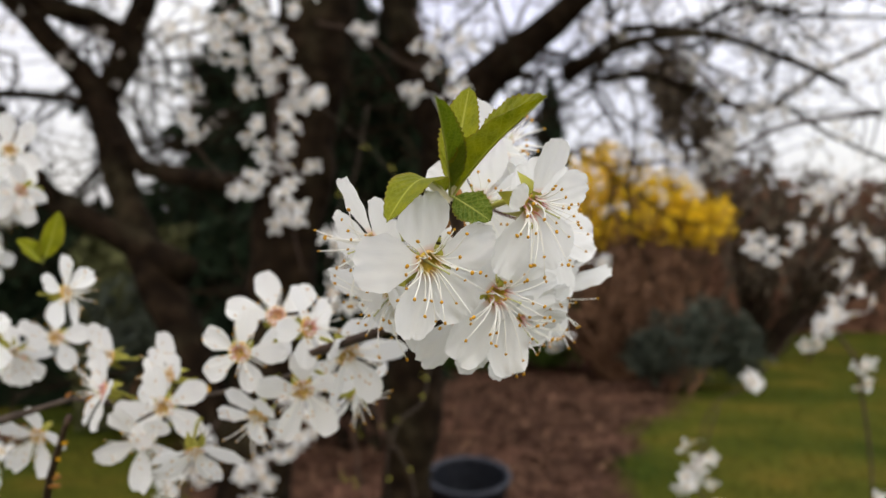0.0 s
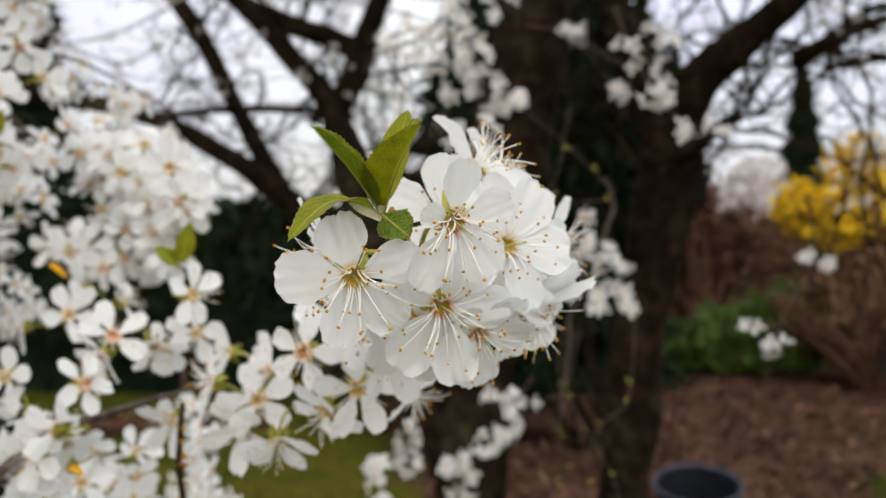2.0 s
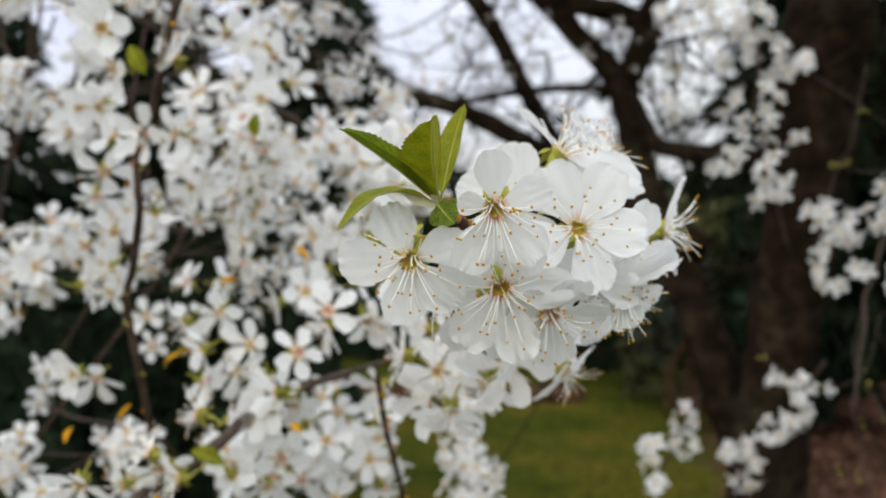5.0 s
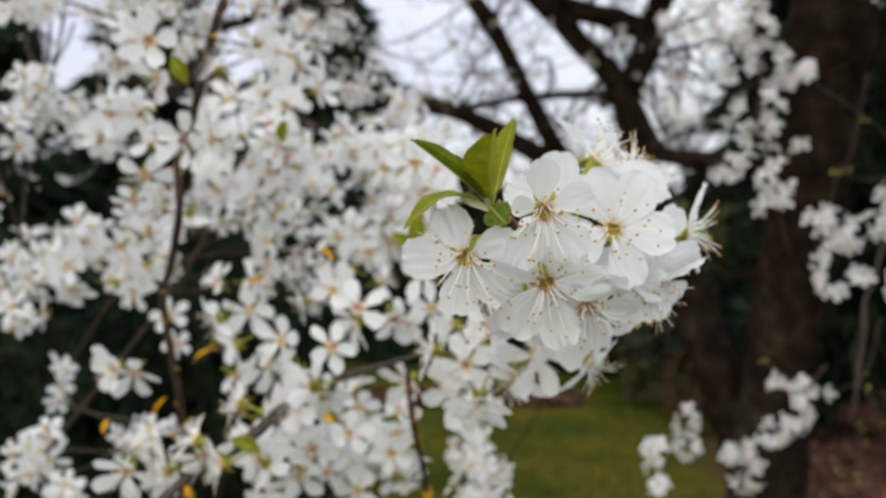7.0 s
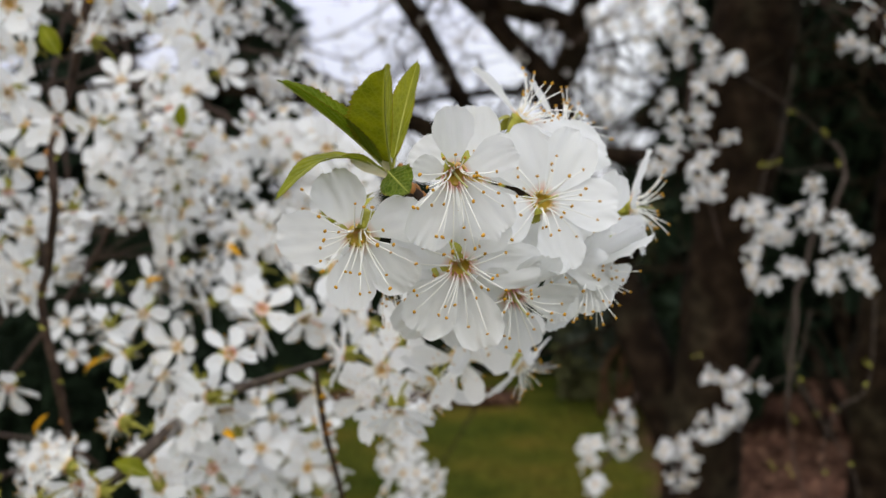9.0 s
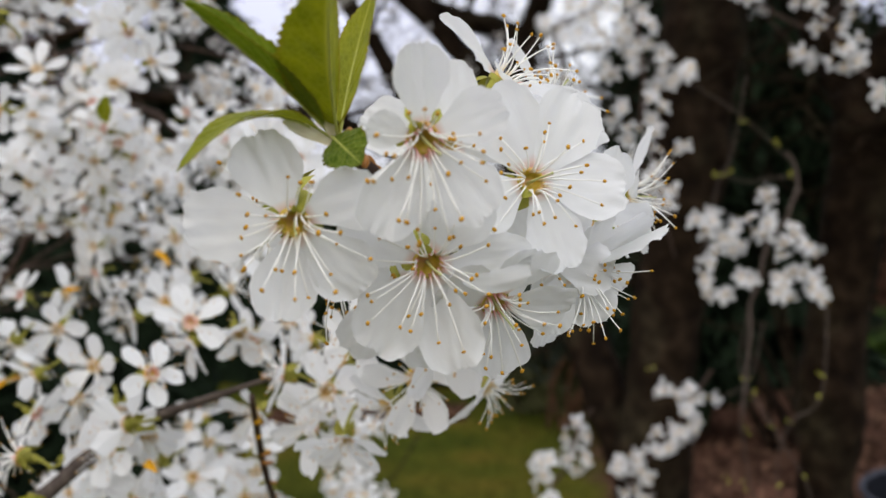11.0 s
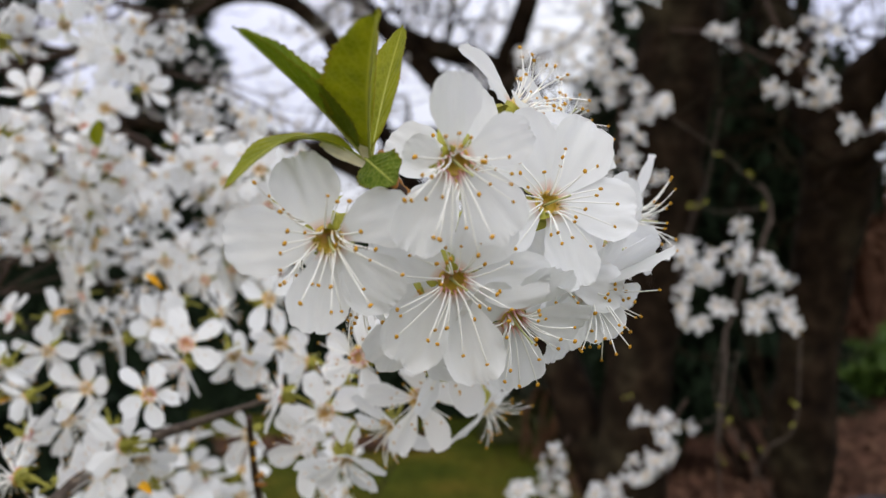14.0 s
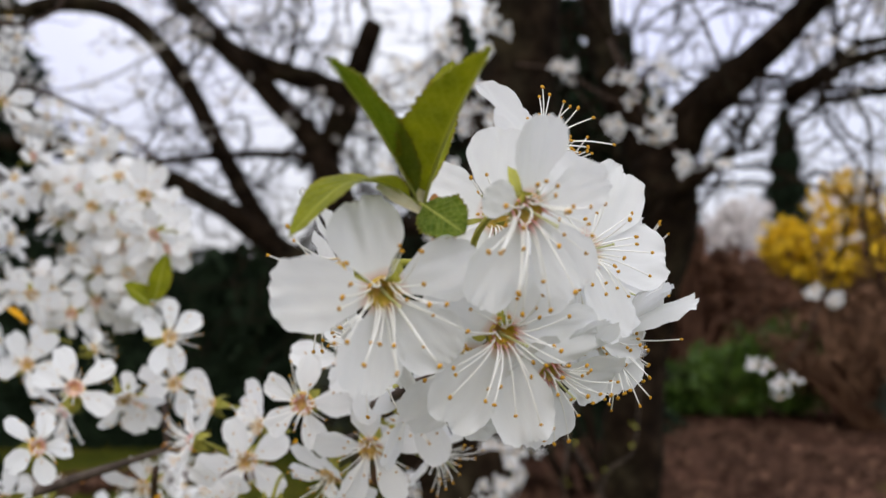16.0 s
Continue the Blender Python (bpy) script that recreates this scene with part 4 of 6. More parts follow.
def planter(x, y):
    """A tapering black pot with a rolled rim, open at the top, with soil in it."""
    h, r, lean = 0.336, 0.148, radians(12)
    pot = empty("plant_pot", Matrix.Translation((x, y + h * math.sin(lean), ground_height(x, y) - 0.030)) @ Matrix.Rotation(lean, 4, "X"))
    tagged(pot, "black plastic plant pot leaning forward in the bark bed", "pot")
    rows = [(0.0, 0.0), (r * 0.76, 0.0), (r * 0.78, 0.01), (r * 0.97, h - 0.024), (r * 1.0, h - 0.023), (r * 1.05, h - 0.020), (r * 1.06, h - 0.004), (r * 1.04, h), (r * 0.98, h), (r * 0.95, h - 0.012), (r * 0.76, 0.02), (0.0, 0.02)]
    n = 36
    verts = [(q * math.cos(2 * math.pi * s / n), q * math.sin(2 * math.pi * s / n), z) for q, z in rows for s in range(n)]
    faces = [(k * n + s, k * n + (s + 1) % n, (k + 1) * n + (s + 1) % n, (k + 1) * n + s) for k in range(len(rows) - 1) for s in range(n)]
    build("body", verts[: 5 * n], faces[: 4 * n], M_PLASTIC, pot)
    build("rim", [*verts[4 * n : 10 * n]], faces[: 5 * n], M_RIM_SKYLIT, pot, "rolled black rim, sky light painted in as paler blue-grey")
    build("inner_wall", [*verts[9 * n :]], faces[: 2 * n], M_PLASTIC, pot)
    d = [(0.84 * r * math.cos(2 * math.pi * s / n), 0.84 * r * math.sin(2 * math.pi * s / n), h - 0.20 + 0.004 * math.sin(s * 2.3)) for s in range(n)] + [(0, 0, h - 0.19)]
    build("soil", d, [(s, (s + 1) % n, n) for s in range(n)], M_SOIL, pot)


planter(0.093, 3.24)

# ---- the front twig with its cluster ----
FOOT = (0.0045, 0.1660, 1.1985)
TIP = (0.0012, 0.1500, 1.2085)
MAIN = [(-0.034, 0.231, 1.173, 0.0011), (-0.022, 0.214, 1.178, 0.0012), (-0.006, 0.192, 1.185, 0.0012), (0.003, 0.172, 1.194, 0.0013), (0.003, 0.160, 1.202, 0.0013), (0.0012, 0.1500, 1.2085, 0.0010)]
front = empty("plum_twig", Matrix.Translation(MAIN[0][:3]))
tagged(front, "brown plum twig that bears the front blossom cluster", "twig")
shift_front = front.matrix_world.inverted()
wood("bark", [(*(shift_front @ Vector(r[:3])), r[3]) for r in MAIN], front, 9, 8, 0.18, 400.0, M_TWIG)
brng = random.Random(3)
for k in range(9):
    p = Vector(FOOT).lerp(Vector(TIP), k / 8) + Vector((brng.uniform(-1, 1), brng.uniform(-1, 1), brng.uniform(-1, 1))) * 0.0016
    v = ball((0, 0, 0), 0.0010, (0.7, 0.7, 1.5), 5, 7)
    build("bud_scale", *v[:2], M_BUD, front, place=None).matrix_basis = Matrix.Translation(shift_front @ p) @ Euler((brng.uniform(-1, 1), brng.uniform(-1, 1), 0)).to_matrix().to_4x4()


def five(*a):
    """Petal directions in degrees, each with its share of the length and of the width."""
    return [(x, 1.0, 1.0) if isinstance(x, (int, float)) else (*x, 1.0)[:3] for x in a]


A_AT, B_AT, C_AT, D_AT = (-0.0025, 0.1446, 1.1979), (0.0148, 0.1477, 1.2076), (0.0095, 0.1581, 1.1920), (0.0190, 0.1726, 1.2032)
NODE = (0.0040, 0.1640, 1.1995)
blossom(A_AT, 30, -18, five(110, (26, 0.97), -46, -101, (181, 1.10)), 0.0113, 101, NODE, 0.10, 0.04, 25, 0.0100, 60, 0.75, sepal=68)
blossom(B_AT, 42, -26, five((98, 1.0, 0.80), (28, 0.86), (-46, 1.04), (-113, 1.06), (165, 0.55)), 0.0108, 102, NODE, 0.18, 0.02, 26, 0.0098, 54, 0.65, pink=True, sepal=127)
blossom(C_AT, 36, -14, five(147, (56, 0.95), (-2, 1.12, 0.85), (-72, 1.16, 0.82), (-126, 1.10, 0.92)), 0.0118, 103, NODE, 0.12, 0.02, 26, 0.0095, 60, 0.55, pink=True, sepal=104)
blossom(D_AT, 46, 8, five((116, 1.05), (54, 1.06), (-8, 1.04), (-74, 1.0), (203, 0.95)), 0.0126, 104, NODE, 0.16, 0.04, 26, 0.0092, 66, 0.3, sepal=233)
high = blossom((0.0111, 0.1811, 1.2196), 118, 44, five((96, 1.1), (172, 0.42), (246, 0.8), 318, 30), 0.0118, 105, NODE, 0.16, -0.10, 24, 0.0110, 40, 0.1)
blossom((0.0110, 0.2014, 1.2192), 112, 44, five(84, (166, 0.5), (236, 0.8), 304, 14), 0.0112, 106, NODE, 0.25, 0.04, 24, 0.0105, 42, 0.1)
blossom((0.0212, 0.2149, 1.2028), 112, -6, five(84, (160, 0.55), (236, 0.9), 306, 14), 0.0118, 107, NODE, 0.25, 0.0, 24, 0.0112, 42, 0.15)
lower = blossom((0.0203, 0.1886, 1.1902), 80, -38, five(60, 132, (200, 0.8), (272, 1.08), (-12, 1.05)), 0.0126, 108, NODE, 0.15, 0.0, 34, 0.0116, 48, 0.45)


def loose_petal(thing, start, end, face, width, seed):
    """One petal that stands out from its blossom, from start to end, with its upper side towards face."""
    start, end = Vector(start), Vector(end)
    out = (end - start).normalized()
    up = Vector(face)
    up = (up - out * up.dot(out)).normalized()
    turned = Matrix((out, up.cross(out), up)).transposed().to_4x4()
    turned.translation = start
    v = petal_chunk(random.Random(seed), (end - start).length, width, 0.0, -0.05, 0.12, 0.06, 22, 16, 0.24, 0.035)
    build("petal", *v[:2], M_PETAL, thing, uvs=v[2]).matrix_basis = thing.matrix_world.inverted() @ turned


# a long petal stands out sideways, edge on to the front; others spread below the highest blossoms
loose_petal(lower, (0.0212, 0.1890, 1.1908), (0.0358, 0.1880, 1.1956), (-0.1, 0.25, -0.97), 0.0118, 61)
loose_petal(lower, (0.0206, 0.1888, 1.1892), (0.0240, 0.1873, 1.1812), (0.4, -0.85, -0.1), 0.0088, 64)
loose_petal(high, (0.0120, 0.1805, 1.2192), (0.0205, 0.1860, 1.2105), (0.6, -0.6, 0.5), 0.0105, 62)
loose_petal(high, (0.0125, 0.1840, 1.2195), (0.0228, 0.2000, 1.2124), (0.6, -0.6, 0.5), 0.0110, 63)
blossom((0.0138, 0.1698, 1.1861), 52, -40, five(75, 147, 219, 291, 3), 0.0110, 109, NODE, 0.25, 0.02, 22, 0.0100, 50, 0.4, pink=True)
blossom((0.0068, 0.1690, 1.2086), 28, 4, five(85, 157, 229, 301, 13), 0.0112, 110, NODE, 0.2, 0.06, 20, 0.0085, 60, 0.1)
blossom((-0.0119, 0.1571, 1.2010), -62, -18, five(95, 167, 239, 311, 23), 0.0114, 111, NODE, 0.2, 0.02, 24, 0.0108, 48, 0.3)
blossom((-0.0095, 0.1660, 1.1916), -56, -42, five(70, 142, 214, 286, -2), 0.0112, 112, NODE, 0.25, 0.02, 22, 0.0105, 48, 0.3)
blossom((0.0101, 0.2094, 1.1935), 66, -4, five(100, 172, 244, 316, 28), 0.0118, 114, NODE, 0.12, 0.0, 18, 0.0090, 55, 0.2)
blossom((0.0216, 0.1906, 1.1983), 58, -20, five(64, 136, 208, 280, -8), 0.0108, 115, NODE, 0.14, 0.0, 10, 0.0075, 50, 0.2)
blossom((0.0176, 0.1800, 1.1920), 45, 2, five(60, 132, 204, 276, -12), 0.0106, 116, NODE, 0.10, 0.0, 9, 0.0070, 50, 0.2)
blossom((0.0035, 0.1625, 1.1880), 32, -18, five(80, 152, 224, 296, 8), 0.0106, 117, NODE, 0.10, 0.0, 8, 0.0070, 50, 0.2)
blossom((-0.0261, 0.2538, 1.1588), 100, -42, five(100, 172, 244, 316, 28), 0.0116, 113, (-0.040, 0.240, 1.168), 0.15, -0.1, 24, 0.0110, 46, 0.1)


# ---- leaves ----
def leaf(base, tip, upper, width, fold, bend, mat, label, seed, teeth=22):
    """A serrated leaf from base to tip. upper: the way its upper face looks; fold: how far the halves close; bend: arch along it."""
    base, tip = Vector(base), Vector(tip)
    x = (tip - base)
    length = x.length
    x.normalize()
    z = Vector(upper)
    z = (z - x * z.dot(x)).normalized()
    y = z.cross(x)
    rng = random.Random(seed)
    nu, nv = teeth * 2, 5
    verts, uvs = [], []
    for i in range(nu + 1):
        u = i / nu
        s = max(0.0, (u - 0.12) / 0.88)
        w = 0.035 + math.sin(math.pi * min(1.0, s**0.92)) ** 0.68 * (1.0 if u > 0.12 else 0.0)
        if u > 0.97:
            w *= 0.3
        tooth = 1.0 + (0.06 * rng.uniform(0.5, 1.5) if i % 2 else -0.03) * (1 if 0.2 < u < 0.97 else 0)
        for j in range(-nv, nv + 1):
            v = j / nv
            edge = tooth if abs(j) == nv else 1.0
            half = width / 2 * w * edge
            py = half * v * math.cos(fold)
            pz = half * abs(v) * math.sin(fold) + 0.10 * width * noise.noise(Vector((u * 5, v * 2, seed))) * abs(v)
            px = length * u
            pz += bend * length * math.sin(math.pi * u)
            verts.append((px * x + py * y + pz * z).to_tuple())
            uvs.append((u, v))
    n1 = 2 * nv + 1
    faces = [(i * n1 + j, (i + 1) * n1 + j, (i + 1) * n1 + j + 1, i * n1 + j + 1) for i in range(nu) for j in range(2 * nv)]
    thing = empty("leaf", Matrix.Translation(base))
    tagged(thing, label, "leaf", "young leaves on the twig tip")
    build("blade", verts, faces, mat, thing, uvs=uvs)
    rows = [((x * length * q + z * (bend * length * math.sin(math.pi * q) - 0.0001)).to_tuple() + (0.00024 * (1 - 0.75 * q),)) for q in np.linspace(0, 0.96, 9)]
    v = tube(rows, 6)
    build("midrib", *v[:2], M_RIB, thing, "pale green midrib")
    return thing


LB = (0.0012, 0.1496, 1.2085)
leaf(LB, (0.0150, 0.1279, 1.2220), (-0.7, 0.1, 0.5), 0.0114, 0.66, 0.03, M_LEAF, "young yellow-green leaf, upright, with a toothed edge", 1)
leaf(LB, (-0.0011, 0.1232, 1.2214), (0.8, 0.3, 0.5), 0.0060, 0.9, 0.02, M_LEAF_DARK, "half-folded young green leaf pointing outwards", 2)
leaf(LB, (0.0046, 0.1538, 1.2283), (-0.25, -0.95, 0.1), 0.0068, 0.3, 0.02, M_LEAF, "young yellow-green leaf standing behind the others", 3)
leaf(LB, (-0.0083, 0.1300, 1.2038), (0.1, -0.1, 1.0), 0.0071, 0.2, 0.22, M_LEAF, "arched young leaf that curls downwards", 4)
leaf((0.0012, 0.1480, 1.2090), (0.0078, 0.1448, 1.2046), (0.35, -0.9, 0.2), 0.0064, 0.12, 0.03, M_LEAF_SMALL, "small dark green leaf with pale veins", 5, 11)


def bract(base, tip, up, seed):
    """A papery scale that held the young leaves, brown at its foot."""
    base, tip = Vector(base), Vector(tip)
    x = (tip - base).normalized()
    z = Vector(up)
    z = (z - x * z.dot(x)).normalized()
    turned = Matrix((x, z.cross(x), z)).transposed().to_4x4()
    turned.translation = base
    v = petal_chunk(random.Random(seed), (tip - base).length, 0.0017, 0.0, -0.10, 0.7, 0.05, 12, 8, 0.5, 0.03)
    tagged(build("bract", *v[:2], M_BRACT, uvs=v[2], place=turned), "papery cream bud scale with a brown foot", "bud scale")


bract((0.0012, 0.1486, 1.2078), (-0.0022, 0.1424, 1.2104), (0.5, -0.8, 0.1), 71)
bract((0.0012, 0.1492, 1.2080), (0.0022, 0.1452, 1.2126), (0.7, -0.7, 0.0), 72)

for base, tip, up in (((-0.1390, 0.3080, 1.1950), (-0.1325, 0.3060, 1.2130), (0.6, -0.8, 0.1)), ((-0.1390, 0.3080, 1.1950), (-0.1440, 0.2990, 1.2030), (0.3, -0.7, 0.6)), ((-0.2150, 0.2450, 1.2700), (-0.2190, 0.2400, 1.2830), (0.5, -0.8, 0.2)),
                      ((-0.2690, 0.3560, 1.2560), (-0.2600, 0.3500, 1.2690), (0.5, -0.8, 0.2)), ((-0.1700, 0.2440, 1.1120), (-0.1780, 0.2330, 1.1190), (0.2, -0.6, 0.7)), ((-0.2040, 0.2520, 1.1010), (-0.2170, 0.2480, 1.1060), (0.3, -0.7, 0.6))):
    leaf(base, tip, up, 0.0075, 0.35, 0.05, M_LEAF, "small fresh green leaf among the side blossoms", 6, 12)
for base, tip in (((-0.2373, 0.3535, 1.1957), (-0.2249, 0.3515, 1.1889)), ((-0.2988, 0.3138, 1.1313), (-0.2796, 0.3165, 1.1422)), ((-0.2947, 0.257, 1.1106), (-0.2906, 0.2499, 1.1044)), ((-0.2561, 0.3179, 1.1766), (-0.2424, 0.317, 1.1801)), ((-0.2741, 0.2696, 1.1109), (-0.2627, 0.2676, 1.1235)), ((-0.1597, 0.2697, 1.1245), (-0.1503, 0.266, 1.1227))):
    leaf(base, tip, (0.4, -0.7, 0.5), 0.0034, 0.6, 0.15, M_LICHEN, "withered orange bud scale among the blossoms", 7, 6)


# ---- blossoms on the twigs beside and behind ----
def spare_blossom(seed, petals=5):
    """A blossom with fewer pieces, to be copied along the twigs."""
    rng = random.Random(seed)
    thing = empty("plum_blossom")
    lift, cup = rng.uniform(-0.05, 0.75), rng.uniform(-0.18, 0.12)
    size = 0.0119 * rng.uniform(0.9, 1.1)
    wide = rng.uniform(0.55, 0.74)
    gone = rng.randrange(5) if seed % 4 == 0 else -1
    for k in range(5):
        v = petal_chunk(rng, size * rng.uniform(0.9, 1.08), size * wide * rng.uniform(0.9, 1.1), lift + rng.uniform(-0.15, 0.15), cup + rng.uniform(-0.1, 0.1), rng.uniform(0.1, 0.4), 0.07, 10, 8, 0.12, 0.045)
        if k == gone or k >= petals:
            continue
        ob = build("petal", *v[:2], M_PETAL, thing, uvs=v[2])
        ob.matrix_basis = Matrix.Rotation(radians(72 * k + rng.uniform(-11, 11)), 4, "Z") @ Matrix.Translation((0.0016, 0, 0.0002)) @ Matrix.Rotation(rng.uniform(-0.3, 0.3), 4, "X")
    lines = stamen_lines(rng, 20 if petals > 2 else 30, 0.0110 if petals > 2 else 0.0125, 50 if petals > 2 else 66, (rng.uniform(-0.4, 0.4), rng.uniform(-0.4, 0.4), 0))
    v = joined([tube([(*r[:3], r[3] * (1.25 if petals > 2 else 1.8)) for r in rows], 3, cap=False) for rows in lines])
    st = tagged(build("stamen_tuft", *v[:2], M_FILAMENT_PINK if seed % 3 == 0 else M_FILAMENT, thing, uvs=v[2]), kind="stuff")
    v = joined([ball(rows[-1][:3], 0.00030, (1, 1, 1), 3, 5) for rows in lines])
    tagged(build("anther_dust", *v[:2], M_ANTHER, st, "golden anthers"), kind="stuff")
    v = moved(heart_chunk(), Matrix.Diagonal((1.4, 1.4, 1.1, 1)))
    build("heart", *v[:2], M_PINK if seed % 6 == 0 else M_HEART, thing)
    v = calyx_chunk(rng, (rng.uniform(-0.004, 0.004), rng.uniform(-0.004, 0.004), -0.010))
    build("calyx", *v[:2], M_STALK, thing, "green sepals and stalk")
    return thing


KINDS = [spare_blossom(200 + k) for k in range(12)]
NEAR_A = [(-0.055, 0.24, 1.172), (-0.038, 0.24, 1.162), (-0.052, 0.25, 1.153), (-0.073, 0.26, 1.141), (-0.091, 0.27, 1.142), (-0.085, 0.27, 1.152), (-0.105, 0.276, 1.156), (-0.113, 0.302, 1.163), (-0.153, 0.32, 1.161), (-0.137, 0.3, 1.137), (-0.128, 0.3, 1.185), (-0.176, 0.36, 1.240), (-0.171, 0.36, 1.224), (-0.144, 0.33, 1.167), (-0.047, 0.25, 1.181), (-0.086, 0.28, 1.16), (-0.036, 0.235, 1.179), (-0.024, 0.225, 1.174), (-0.028, 0.25, 1.170), (-0.201, 0.249, 1.276)]
NEAR_B = [(-0.251, 0.247, 1.261), (-0.268, 0.264, 1.251), (-0.249, 0.247, 1.232), (-0.231, 0.272, 1.249), (-0.223, 0.249, 1.247), (-0.206, 0.218, 1.284), (-0.224, 0.235, 1.273), (-0.27, 0.29, 1.214), (-0.309, 0.293, 1.205), (-0.323, 0.285, 1.198), (-0.289, 0.277, 1.187), (-0.302, 0.269, 1.179), (-0.419, 0.393, 1.147), (-0.416, 0.395, 1.126), (-0.274, 0.257, 1.136), (-0.272, 0.244, 1.14), (-0.189, 0.266, 1.125), (-0.202, 0.287, 1.153), (-0.146, 0.260, 1.156), (-0.207, 0.283, 1.141), (-0.275, 0.313, 1.148), (-0.176, 0.288, 1.128), (-0.182, 0.298, 1.116)]
NEAR_C = [(-0.196, 0.289, 1.108), (-0.19, 0.265, 1.1), (-0.181, 0.284, 1.104), (-0.186, 0.28, 1.092), (-0.203, 0.201, 1.11), (-0.199, 0.217, 1.107), (-0.153, 0.286, 1.17), (-0.252, 0.355, 1.165), (-0.314, 0.388, 1.185), (-0.272, 0.375, 1.305), (-0.263, 0.381, 1.29), (-0.258, 0.328, 1.308), (-0.287, 0.365, 1.27), (-0.282, 0.368, 1.257), (-0.229, 0.359, 1.201), (-0.315, 0.388, 1.199), (-0.368, 0.398, 1.212), (-0.349, 0.41, 1.21), (-0.387, 0.415, 1.232), (-0.358, 0.433, 1.233), (-0.342, 0.444, 1.252), (-0.288, 0.431, 1.273)]
NEAR_D = [(-0.176, 0.217, 1.116), (-0.296, 0.274, 1.223), (-0.29, 0.336, 1.282), (-0.236, 0.394, 1.192), (-0.261, 0.445, 1.194), (-0.224, 0.362, 1.183), (-0.208, 0.371, 1.177), (-0.219, 0.361, 1.06), (-0.203, 0.371, 1.081), (-0.21, 0.393, 1.059), (-0.237, 0.3, 1.165), (-0.175, 0.265, 1.124), (-0.205, 0.327, 1.174), (-0.174, 0.309, 1.16), (-0.245, 0.286, 1.161), (-0.229, 0.283, 1.149), (-0.151, 0.309, 1.164), (-0.221, 0.276, 1.136)]
NEAR_E = [(-0.158, 0.262, 1.139), (-0.168, 0.262, 1.130), (-0.193, 0.29, 1.137), (-0.268, 0.33, 1.177), (-0.286, 0.321, 1.177)]
# azimuth, elevation and roll of the blossoms nearest to the front cluster, in the order of the list
POSED = [(5, -5, 1), (12, -10, 23), (-20, -45, 40), (20, -55, 10), (-8, -20, 54), (10, -5, 30), (-58, 8, 12), (-48, 10, 50), (4, -12, 30), (-6, -15, 8), (78, 8, 20), (20, 5, 35), (-10, -25, 5), (0, 0, 10), (20, 10, 40), (-40, 20, 20), (60, 10, 30), (50, -20, 15), (10, -30, 10)]
near_rng = random.Random(8)
first = set()
for n, p in enumerate(NEAR_A + NEAR_B + NEAR_C + NEAR_D + NEAR_E):
    k = near_rng.randrange(12)
    m = facing(p, near_rng.gauss(25, 46), near_rng.gauss(-10, 32), near_rng.uniform(0, 72))
    if n < len(POSED):
        k, m = (1, 2, 3, 5, 7, 9, 10, 11)[n % 8], facing(p, *POSED[n])
    if k not in first:
        first.add(k)
        KINDS[k].matrix_world = m
        ob = KINDS[k]
    else:
        ob = copy_thing(KINDS[k], m)
    tagged(ob, "white plum blossom on a lower side twig", "blossom", "blossoms on the side twigs")
for seed, p, turn, petals in ((231, (-0.163, 0.226, 1.136), (-75, 5, 20), 0), (233, (-0.160, 0.213, 1.116), (-30, 0, 50), 1), (235, (-0.168, 0.208, 1.125), (-60, 25, 0), 0)):
    spent = spare_blossom(seed, petals)
    spent.matrix_world = facing(p, *turn)
    tagged(spent, "spent plum blossom with bare white stamens, most petals fallen", "blossom", "blossoms on the side twigs")


FAR_D = [(-0.835, 0.469, 1.127, 0.0284, 9), (-0.473, 0.267, 1.363, 0.0165, 9), (-0.749, 0.498, 1.456, 0.0274, 9), (-0.814, 0.53, 1.184, 0.0296, 9), (-0.66, 0.416, 1.185, 0.0239, 9), (-0.659, 0.429, 1.415, 0.024, 9), (-0.689, 0.494, 1.329, 0.0264, 9), (-0.716, 0.385, 1.291, 0.0239, 9), (-0.609, 0.413, 1.331, 0.0228, 9), (-0.911, 0.475, 1.276, 0.0296, 9), (-0.697, 0.402, 1.236, 0.0241, 9), (-0.552, 0.309, 1.22, 0.0191, 9), (-0.554, 0.355, 1.143, 0.0205, 9), (-0.701, 0.449, 1.34, 0.0254, 9), (-0.834, 0.441, 1.297, 0.0274, 9), (-0.557, 0.316, 1.304, 0.0193, 9), (-0.862, 0.446, 1.239, 0.0281, 9), (-0.561, 0.353, 1.286, 0.0204, 9)]
MID_A = [(-0.286, 0.46, 1.259, 0.0223, 9), (-0.249, 0.447, 1.248, 0.0214, 9), (-0.23, 0.451, 1.241, 0.0178, 7), (-0.28, 0.461, 1.233, 0.0223, 8), (-0.242, 0.448, 1.222, 0.0178, 7), (-0.213, 0.434, 1.224, 0.0123, 4), (-0.276, 0.421, 1.203, 0.0137, 5), (-0.264, 0.444, 1.206, 0.0161, 6), (-0.242, 0.448, 1.197, 0.0143, 5)]
MID_B = [(-0.252, 0.4, 1.102, 0.0158, 6), (-0.267, 0.425, 1.065, 0.0161, 5), (-0.235, 0.41, 1.088, 0.0144, 5), (-0.227, 0.415, 1.075, 0.0131, 2), (-0.252, 0.434, 1.043, 0.0151, 3), (-0.243, 0.402, 1.072, 0.0140, 4), (-0.262, 0.323, 1.085, 0.0141, 5), (-0.232, 0.341, 1.076, 0.0141, 5), (-0.233, 0.364, 1.085, 0.0133, 4), (-0.249, 0.33, 1.061, 0.0141, 4)]
